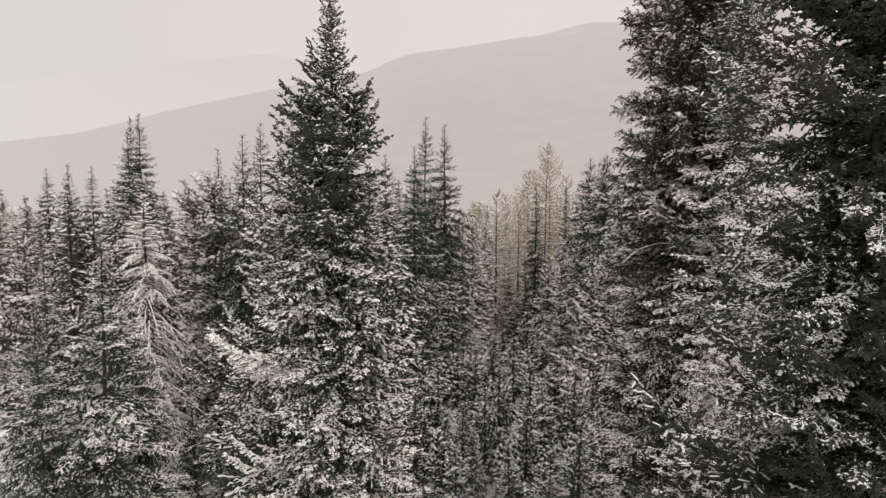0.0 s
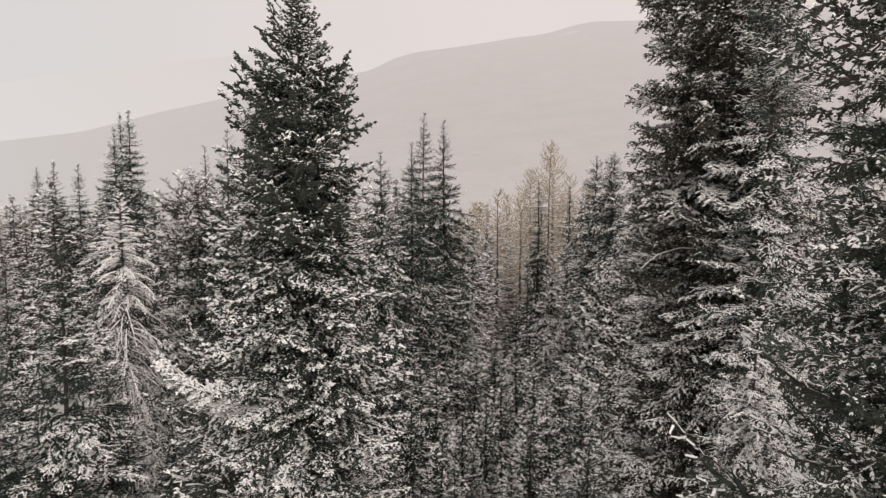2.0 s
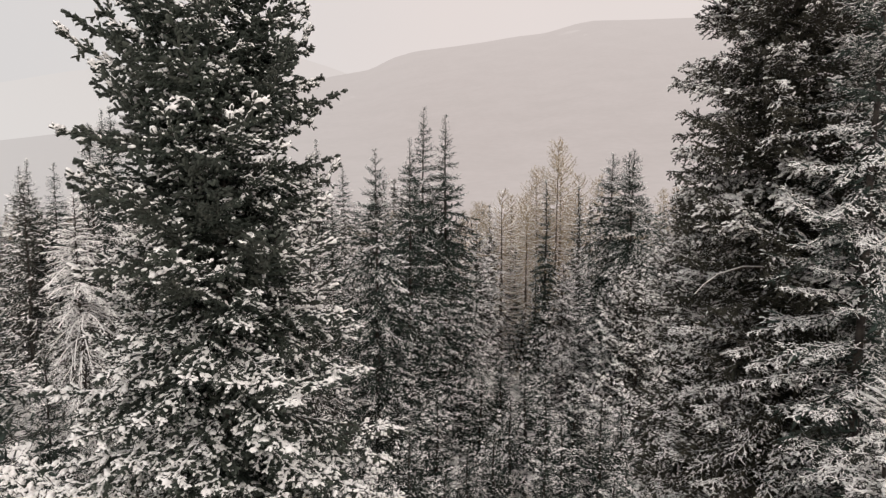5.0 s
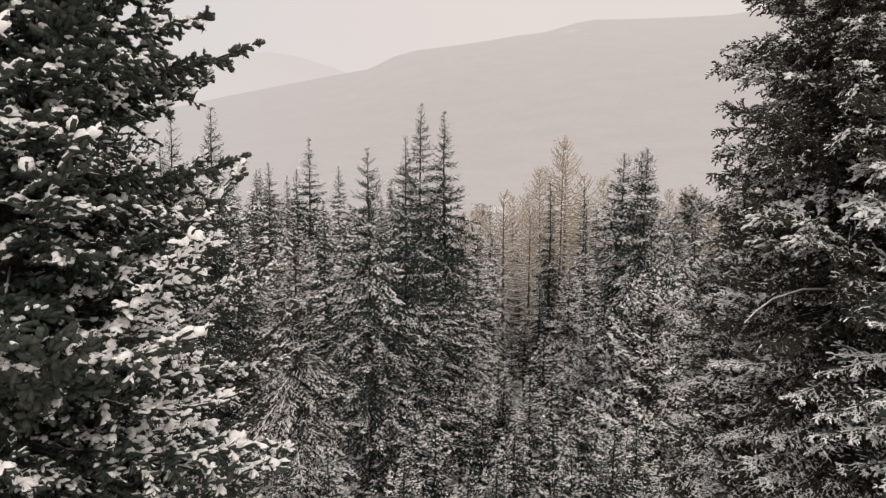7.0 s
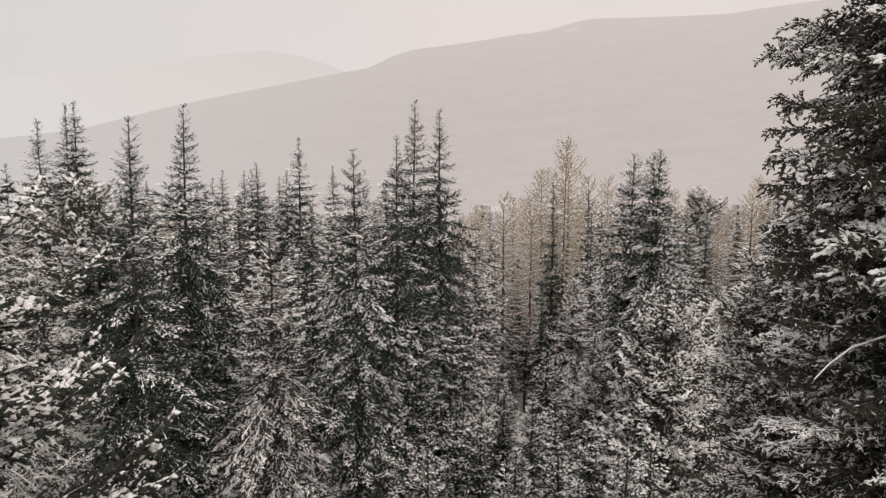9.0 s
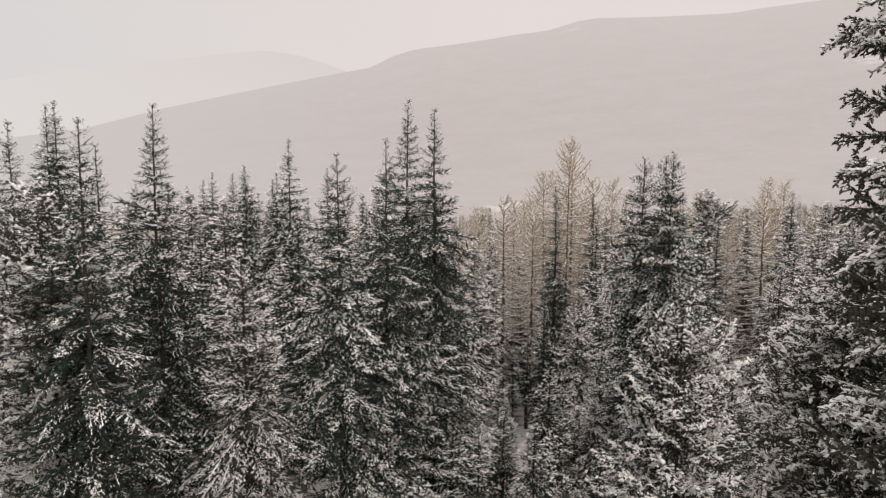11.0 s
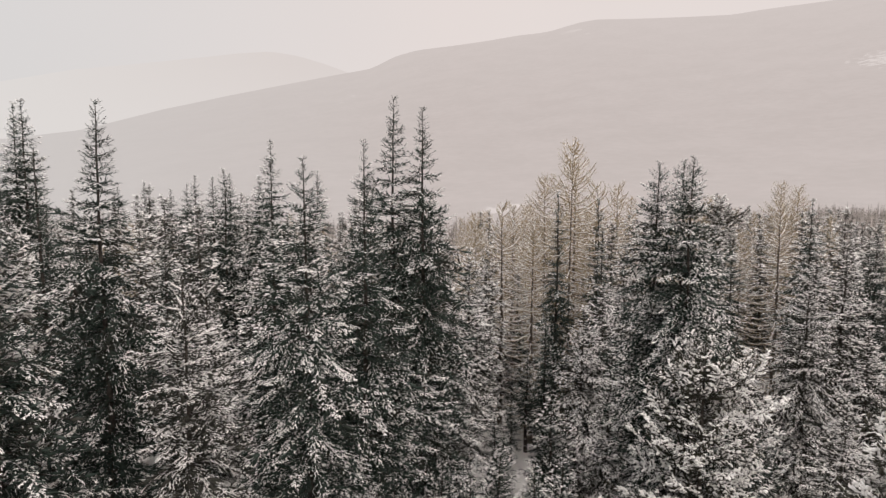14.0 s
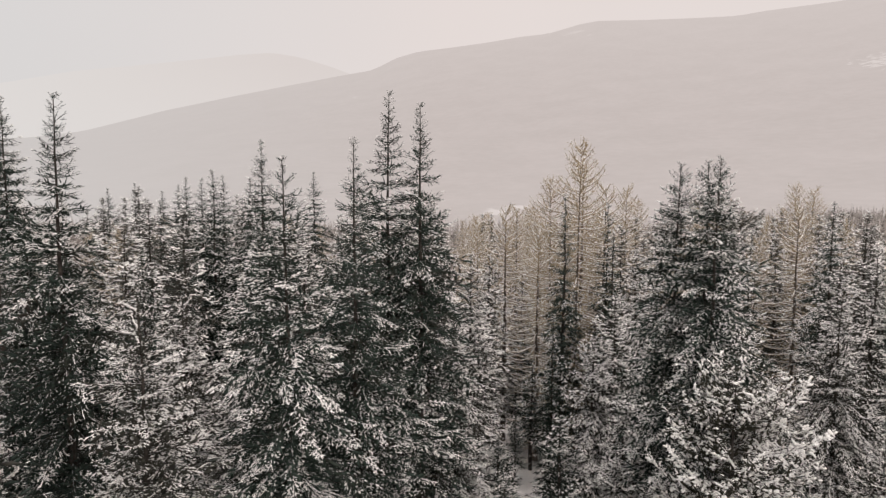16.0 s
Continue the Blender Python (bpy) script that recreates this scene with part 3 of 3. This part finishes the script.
PINE_LOOK = {**SPRUCE_LOOK, **dict(step=0.095, span=0.36, most=0.50, taper=0.25, shoot=0.095, thick=0.0165, fork=0.085, rise=0.18, droop=0.30, tip=0.32, hang=0.35, loft=0.40, fluff=0.70, bare=0.14, snow=0.46, cap=0.72, core=0.6, fuzz=0)}
shaggy = put(conifer("pine_tree", 14, 26.0, lambda d: 0.35 + 2.06 * (1 - math.exp(-d / 1.2)) + 0.02 * d, PINE_LOOK, spacing=0.32, whorl=11, low=5, single=15.5, rough={**MID_LOOK, "fluff": 0.6, "taper": 0.3}, uneven=0.08, scatter=0.28,
                     needles=NEEDLES_PINE, label="broad shaggy conifer with snow on dense clumped boughs", category="pine tree"), 8.1, 19.5)


def bare_branch(tree, points):
    """A dead bough without needles, bowed outwards, with a line of snow on it."""
    line = np.array(points) - np.array(tree.matrix_world.translation)
    V, F = tubes([line], [(0.018, 0.008)], 7)
    limb = part("dead_branch", mesh_from("dead_branch", V, F, BARK_LARCH, True), tree, "bare grey branch lined with snow")
    V, F = tubes([line + np.array([0, 0, 0.022])], [(0.015, 0.009)], 7)
    part("snow", mesh_from("snow", V, F, SNOW, True), limb)


bare_branch(shaggy, [(7.4, 19.1, 16.55), (6.8, 18.9, 16.58), (6.2, 18.8, 16.42), (5.85, 18.75, 16.18), (5.65, 18.75, 15.95)])
put(conifer("spruce_tree", 17, 24.6, cone(0.34, 0.8, 1.7), {**MID_LOOK, "step": 0.10, "fork": 0.09, "shoot": 0.09, "thick": 0.0115, "snow": 0.75, "ends": 1.6, "core": 0.2, "fluff": 0.6}, spacing=0.33, whorl=7, low=5, uneven=0.25, scatter=0.25, gap=0.1,
            needles=NEEDLES_DUSTED, label="slim spruce with frosted criss-cross twigs"), 8.3, 16.9, 20)
put(conifer("spruce_tree", 15, 15.5, cone(0.34, 0.8, 1.3), {**SPRUCE_LOOK, "shoot": 0.10, "droop": 0.95, "tip": 0.1, "hang": 0.95, "snow": 0.7, "cap": 0.9, "heavy": 0.1, "ridge": 0.5, "step": 0.085, "ends": 1.0, "fuzz": 0}, spacing=0.28, whorl=7, low=5, single=11.5, rough=OFF_LOOK,
            needles=NEEDLES_FROSTED, label="small weeping spruce heavily laden with snow"), 6.3, 13.6)
put(conifer("pine_tree", 16, 17.6, lambda d: 0.20 + 1.5 * (1 - math.exp(-d / 2.0)), {**PINE_LOOK, "snow": 0.70, "heavy": 0.12, "lump": 2.2, "bare": 0.12}, spacing=0.34, whorl=7, low=4, single=14.0, rough=MID_LOOK, uneven=0.15, scatter=0.25,
            needles=NEEDLES_PINE, label="young bushy pine with thick tufts of snow", category="pine tree"), 7.05, 22.2)

# ---- the standing trees in the middle of the forest, each at its place ----
SPRUCE = [
    (-10.0, 30.4, 20.7, "spire"), (-11.3, 37.6, 22.1, "spire"), (-11.2, 58.5, 22.4, "spire"), 
    (-1.8, 37.6, 20.7, "spire"), (-1.25, 44.0, 23.2, "spire"), (0.05, 43.0, 22.6, "spire"), (10.5, 39.0, 20.3, "full"),
    (10.9, 40.4, 20.25, "full"), (9.9, 41.0, 20.2, "full"), (27.6, 59.3, 18.4, "spire"), (23.3, 49.0, 16.2, "frost"),
    (10.6, 52.0, 16.8, "slim"), (11.6, 57.0, 18.4, "slim"), (8.6, 56.0, 18.9, "slim"), (-6.1, 32.0, 16.7, "frost"),
    (-33.4, 53.8, 20.4, "spire"), (-32.0, 55.0, 20.2, "spire"), (-54.0, 82.0, 21.0, "cone"),
    (-31.2, 62.4, 25.8, "spire"), (-32.7, 63.4, 25.6, "spire"), (-25.4, 48.7, 22.7, "spire"), (-14.4, 38.7, 20.6, "slim"),
    (24.6, 38.0, 25.8, "cone"), (-12.5, 80.0, 21.0, "cone"), (-22.2, 81.0, 20.7, "cone"), (-23.0, 74.0, 20.3, "cone"), (-29.0, 82.0, 19.0, "cone"), (-19.5, 83.0, 19.9, "spire"), (-36.0, 84.0, 19.3, "cone"), (-26.0, 79.0, 19.6, "cone"), (-16.5, 76.0, 19.0, "cone"),
    (-32.0, 82.0, 19.8, "spire"), (3.6, 44.0, 6.6, "young"), (-15.5, 23.0, 15.4, "cone"), (-19.0, 27.0, 16.0, "frost"),
    (4.3, 61.0, 14.5, "frost"), (2.6, 52.0, 15.5, "frost"), (-7.5, 46.0, 17.5, "cone"), (14.5, 46.0, 15.0, "cone"), (18.5, 44.0, 14.5, "frost"), (20.5, 56.0, 16.5, "slim"),
    (-17.0, 46.0, 18.0, "cone"), (-20.5, 40.0, 17.0, "frost"), (-4.5, 52.0, 17.5, "cone"), (13.8, 31.0, 11.5, "frost"), (3.2, 33.5, 8.0, "young"), (-8.6, 24.5, 11.0, "cone"),
    (3.4, 57.5, 12.0, "frost"), (6.9, 49.5, 12.5, "slim"), (8.2, 46.0, 13.0, "frost"), (4.6, 71.0, 13.0, "frost"), (6.0, 40.0, 8.0, "young"), (7.4, 67.0, 12.5, "frost"),
    (9.6, 61.0, 17.0, "slim"), (12.4, 50.0, 14.5, "slim"), (13.0, 55.0, 15.5, "frost"), (8.3, 41.5, 10.5, "frost"), (1.6, 47.5, 13.5, "frost"),
    (16.5, 50.0, 17.0, "cone"), (19.0, 62.0, 17.0, "cone"), (25.5, 55.0, 15.0, "frost"), (17.0, 39.0, 11.0, "frost"), (21.0, 43.5, 12.5, "frost"), (14.3, 35.0, 9.0, "young"), (22.0, 66.0, 16.5, "cone"),
    (-9.0, 41.0, 15.0, "frost"), (-7.8, 37.0, 12.0, "cone"), (-13.0, 46.0, 16.5, "cone"), (-5.4, 27.5, 9.5, "cone"), (-13.0, 34.0, 13.0, "cone"), (-17.0, 36.0, 15.0, "frost"), (-1.0, 33.0, 8.5, "young"),
    (6.4, 44.5, 9.0, "young"), (4.6, 38.0, 8.5, "young"), (6.9, 36.0, 8.0, "young"), (2.0, 37.0, 8.5, "young"), (5.4, 31.5, 7.5, "young"), (8.6, 33.0, 8.5, "young"), (1.0, 30.5, 7.0, "young"), (3.2, 27.5, 6.0, "young"), (7.6, 29.0, 7.0, "young"), (4.0, 48.5, 6.5, "young"), (9.6, 47.5, 14.0, "frost"), (30.0, 52.0, 15.5, "cone"), (33.0, 60.0, 16.5, "cone"), (-22.5, 55.0, 17.5, "cone"), (-27.0, 58.0, 18.0, "cone"),
    (9.5, 13.0, 12.0, "frost"), (11.0, 17.0, 12.5, "frost"), (10.4, 15.2, 11.0, "cone"), (0.6, 26.0, 6.5, "young"), (2.2, 24.0, 6.0, "cone"), (4.6, 25.0, 7.0, "young"), (4.2, 29.5, 7.5, "young"), (2.2, 31.0, 7.5, "young"), (6.3, 26.8, 7.5, "young"), (5.2, 34.2, 8.0, "young"), (1.5, 28.3, 6.5, "cone"), (3.4, 40.5, 8.0, "young"), (7.2, 32.0, 8.5, "young"),
    (5.6, 55.0, 5.0, "young"), (4.7, 51.0, 5.0, "young"), (6.9, 57.0, 7.5, "young"), (4.2, 46.0, 5.5, "young"), (6.3, 60.5, 5.5, "young"), (-15.0, 60.0, 20.5, "cone"), (-13.2, 62.0, 20.0, "cone"), (-17.0, 63.0, 20.0, "cone"), (1.0, 40.5, 7.5, "young"), (0.2, 45.0, 8.0, "young"), (1.7, 43.0, 6.5, "young"), (16.6, 45.5, 11.0, "frost"), (15.2, 42.0, 9.5, "young"), (13.2, 39.0, 8.5, "young"), (7.2, 62.5, 9.0, "young"), (-12.5, 18.0, 13.2, "cone"), (-14.5, 21.0, 14.2, "cone"), (-12.4, 23.6, 13.5, "cone"), (-1.5, 30.0, 8.0, "young"), (-0.3, 32.5, 8.5, "young"), (-2.6, 28.0, 7.5, "young"), (-4.2, 29.5, 8.5, "young"), (0.0, 28.5, 7.0, "young"), (-6.6, 26.0, 8.5, "young"), (-2.2, 33.4, 8.5, "young"), (22.0, 33.0, 12.0, "cone"), (26.0, 37.0, 12.5, "cone"), (20.0, 29.0, 11.0, "cone"), (29.0, 43.0, 12.5, "cone"), (-11.8, 27.5, 8.0, "young"), (-13.0, 25.5, 7.5, "young"), (-14.8, 33.0, 9.0, "young"),
]
SLENDER = "tall slender-tipped spruce dusted with snow"
WHITE = "young spruce white with frost and snow"
HEIGHTS = {"cone": 20.0, "full": 20.0, "spire": 20.0, "slim": 18.0, "frost": 16.0, "young": 9.0}


def spruce_models(seed, look_of, **grow):
    def tree(k, height, reach, label, needles=NEEDLES_DUSTED, thin=1.0, **change):
        return lambda: conifer("spruce_tree", seed + k, height, reach, {**look_of, **change}, needles=needles, label=label, thin=thin, **grow)

    return {
        "cone": [tree(1, 20.0, cone(0.28, 1.05, 2.8, 0.06), GREEN_LABEL, snow=0.66), tree(2, 20.0, cone(0.31, 1.0, 2.7, 0.06), GREEN_LABEL)],
        "spire": [tree(3, 20.0, spire(0.20, 0.15, 2.4, 2.8), SLENDER, thin=1.0, tip=0.4), tree(4, 20.0, spire(0.23, 0.10, 2.2, 2.6), SLENDER, thin=0.8, snow=0.52)],
        "full": [tree(8, 20.0, cone(0.43, 0.90, 2.3, 0.06), GREEN_LABEL, thin=0.6, core=1.6, snow=0.72, ends=1.5, fluff=0.50, loft=0.28, hang=0.5, tip=0.2)],
        "slim": [tree(5, 18.0, spire(0.15, 0.03, 4.0, 1.5), "narrow dark spruce with a little snow", snow=0.45)],
        "young": [tree(9, 9.0, cone(0.40, 0.85, 1.7), "young spruce under a dusting of snow", snow=0.60, ends=2.2)],
        "frost": [tree(6, 16.0, cone(0.38, 0.9, 2.4), WHITE, NEEDLES_FROSTED, snow=1.0, ends=1.5, ridge=0.1), tree(7, 16.0, cone(0.46, 0.82, 2.4), WHITE, NEEDLES_FROSTED, snow=1.0, ends=1.5, ridge=0.1, droop=0.8)],
    }


TIERED = dict(uneven=0.20, scatter=0.10, tier=0.21, top=0.58, low=2.5, spacing=0.60, whorl=10)
MODELS, OFF_MODELS = spruce_models(30, MID_LOOK, **TIERED), spruce_models(80, OFF_LOOK, **{**TIERED, "spacing": 0.56, "whorl": 8})
grown = {}


def stand(kind, x, y, top, turn):
    """A spruce at its place: the first of its model is grown, the others are copies of it."""
    makers = (MODELS if y < 44.5 and top > 12.6 else OFF_MODELS)[kind]
    maker = makers[int(abs(x * 7 + y * 3)) % len(makers)]
    s = (top - ground_height(x, y)) / HEIGHTS[kind]
    if maker in grown:
        root = copy_thing(grown[maker], Matrix())
    else:
        root = grown[maker] = maker()
    root.matrix_basis = pose(x, y, ground_height(x, y), 0, 0, turn) @ Matrix.Scale(s, 4)
    return root


rnd = random.Random(5)
for x, y, top, kind in SPRUCE:
    stand(kind, x, y, top, rnd.uniform(0, 360))

put(conifer("spruce_tree", 41, 17.8, cone(0.38, 0.85, 2.2), {**MID_LOOK, "droop": 1.1, "tip": 0.15, "hang": 1.0, "snow": 1.0, "cap": 1.1, "ends": 1.0, "heavy": 0.25, "ridge": 1.0, "core": 0.2}, low=3, spacing=0.36, whorl=6, gap=0.1, needles=NEEDLES_FROSTED,
            label="weeping spruce with white snow-lined hanging boughs"), -14.2, 28.4)
put(conifer("spruce_tree", 45, 20.0, cone(0.38, 0.92, 2.8, 0.05), {**MID_LOOK, "heavy": 0.12, "snow": 0.68}, needles=NEEDLES_DUSTED, label="broad spruce with thick snow on drooping bough ends", **TIERED), -3.3, 35.0, 70)
put(conifer("spruce_tree", 46, 16.5, cone(0.36, 0.95, 2.8, 0.06), {**MID_LOOK, "droop": 0.42, "hang": 0.22, "tip": 0.22, "fluff": 0.18, "loft": 0.07, "most": 0.60, "patchy": 0.3, "ends": 1.9, "snow": 0.56, "cap": 1.1}, needles=NEEDLES_DUSTED,
            label="broad dark spruce with level shelves of snow", **{**TIERED, "tier": 0.08, "spacing": 0.62, "whorl": 9, "uneven": 0.14}), -11.3, 19.5, 15)
TUFTED = {**PINE_LOOK, **dict(step=0.13, shoot=0.14, thick=0.0195, fork=0.125, rise=0.22, droop=0.20, tip=0.30, hang=0.05, fine=False)}
put(conifer("pine_tree", 42, 13.6, lambda d: 0.15 + 2.75 * (1 - math.exp(-d / 2.3)), {**TUFTED, "step": 0.17, "fork": 0.165, "shoot": 0.15, "thick": 0.023, "fluff": 0.55, "snow": 0.50, "heavy": 0.7, "lump": 2.5, "patchy": 0.4, "cap": 0.9, "ends": 1.8, "rise": 0.35, "tip": 0.4}, low=2, spacing=0.42, whorl=7,
            needles=NEEDLES_PINE, label="round bushy young pine with balls of snow", category="pine tree"), 10.2, 36.6)
put(conifer("pine_tree", 43, 18.2, lambda d: 0.3 + 2.3 * (1 - math.exp(-d / 2.0)), {**TUFTED, "step": 0.2, "shoot": 0.22, "fork": 0.2, "thick": 0.035}, low=3, spacing=0.4, whorl=7,
            needles=NEEDLES_PINE, label="round-topped dark pine with patches of snow", category="pine tree"), 27.0, 72.0)
put(conifer("pine_tree", 44, 18.3, lambda d: 0.3 + 2.0 * (1 - math.exp(-d / 1.6)), TUFTED, low=3, spacing=0.4, whorl=8,
            needles=NEEDLES_PINE, label="round-topped dark pine with patches of snow", category="pine tree"), -12.2, 31.8)

# ---- bare larches ----
LARCH_LABEL = "leafless tan larch with snow along thin boughs"
larch_models = [larch("larch_tree", 51, 22.0, 2.9, LARCH_LABEL), larch("larch_tree", 52, 20.0, 2.5, LARCH_LABEL, 0.8)]
bold_larch = larch("larch_tree", 53, 20.0, 2.4, "tall bare larch with bold snow-lined boughs", 0.7, 0.27, 0.056, 0.044, 0.42)
for i, (x, y, top) in enumerate([(9.75, 57.5, 22.2), (16.4, 69.0, 19.4), (34.5, 76.0, 19.7), (37.0, 77.0, 19.3), (8.9, 62.0, 20.0), (7.6, 73.0, 17.5), (13.2, 66.0, 18.0), (3.9, 70.0, 16.5), (26.0, 66.0, 15.5)]):
    model = larch_models[i % 2]
    ob = model if i < 2 else copy_thing(model, Matrix())
    ob.matrix_basis = pose(x, y, ground_height(x, y), 0, 0, rnd.uniform(0, 360)) @ Matrix.Scale((top - ground_height(x, y)) / (22.0, 20.0)[i % 2], 4)
for i, (x, y, top) in enumerate([(5.5, 62.0, 17.9), (10.6, 60.0, 21.0), (7.4, 58.5, 16.5), (12.6, 61.0, 19.5), (27.5, 63.0, 18.0)]):
    ob = bold_larch if i == 0 else copy_thing(bold_larch, Matrix())
    ob.matrix_basis = pose(x, y, ground_height(x, y), 0, 0, 70 * i) @ Matrix.Scale((top - ground_height(x, y)) / 20.0, 4)

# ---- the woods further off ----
# These wear the green lightened for distance haze.
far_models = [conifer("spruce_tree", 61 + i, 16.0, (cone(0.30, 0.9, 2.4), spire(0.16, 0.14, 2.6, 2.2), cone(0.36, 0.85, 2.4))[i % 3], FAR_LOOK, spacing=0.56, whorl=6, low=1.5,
                      needles=NEEDLES_HAZED, label="distant spruce dusted with snow") for i in range(4)]
placed = [(x, y) for x, y, _, _ in SPRUCE]
first, tries = 0, 0
while first < 290 and tries < 20000:
    tries += 1
    y = rnd.uniform(46, 140)
    x = rnd.uniform(-0.85, 0.85) * y
    if min((x - a) ** 2 + (y - b) ** 2 for a, b in placed) < 9 or abs(x - 0.1 * y + 0.1) < 0.9 and y < 66:
        continue
    placed.append((x, y))
    model = far_models[first % 4]
    if 0.02 < x / y < 0.20 and rnd.random() < 0.85 or 0.2 < x / y < 0.5 and rnd.random() < 0.4 or rnd.random() < 0.06:
        ob = copy_thing(larch_models[first % 2], Matrix())
        s = rnd.uniform(14.5, 17.5) / 21.0
    else:
        ob = model if first < 4 else copy_thing(model, Matrix())
        s = rnd.uniform(14.5, 19.3 if x < 0 else 17.3) / 16.0
    ob.matrix_basis = pose(x, y, ground_height(x, y), 0, 0, rnd.uniform(0, 360)) @ Matrix.Scale(s, 4)
    first += 1


def far_woods(name, seed, near, far, n, tiers):
    """The closed forest of the valley floor, too many and too far to count."""
    rng = np.random.default_rng(seed)
    y = np.sqrt(near ** 2 + (far ** 2 - near ** 2) * rng.random(n))
    x = y * rng.uniform(-0.85, 0.85, n)
    n = len(x)
    hgt = rng.uniform(10, 15.5, n)
    z0 = np.array([ground_height(a, b) for a, b in zip(x, y)])
    P, D, S, W = [], [], [], []
    for k in range(tiers):
        u = 1 - rng.uniform(0.0, 0.95, n) ** 0.8
        az = rng.uniform(0, 6.28, n)
        P.append(np.stack([x, y, z0 + hgt * (0.97 * u + 0.03)], 1))
        D.append(unit(np.stack([np.cos(az), np.sin(az), rng.uniform(-0.7, 0.1, n)], 1)))
        S.append(0.4 + 2.6 * (1 - u))
        W.append((np.full(n, 0.16) + 0.25 * (1 - u)) * (30 / tiers) ** 0.8)
    P.append(np.stack([x, y, z0], 1))
    D.append(np.tile([0, 0, 1.0], (n, 1)))
    S.append(hgt)
    W.append(np.full(n, 0.6))
    V, T = spindles(rng, *(np.concatenate(v) for v in (P, D, S, W)), 3, ((0.3, 1.0),))
    # Haze over the woods is in this pale needle colour.
    return tagged(new(name, mesh_from(name, V, T, NEEDLES_FAR_HAZED)), "conifer woods across the valley, coloured pale for haze", "woods", kind="stuff")


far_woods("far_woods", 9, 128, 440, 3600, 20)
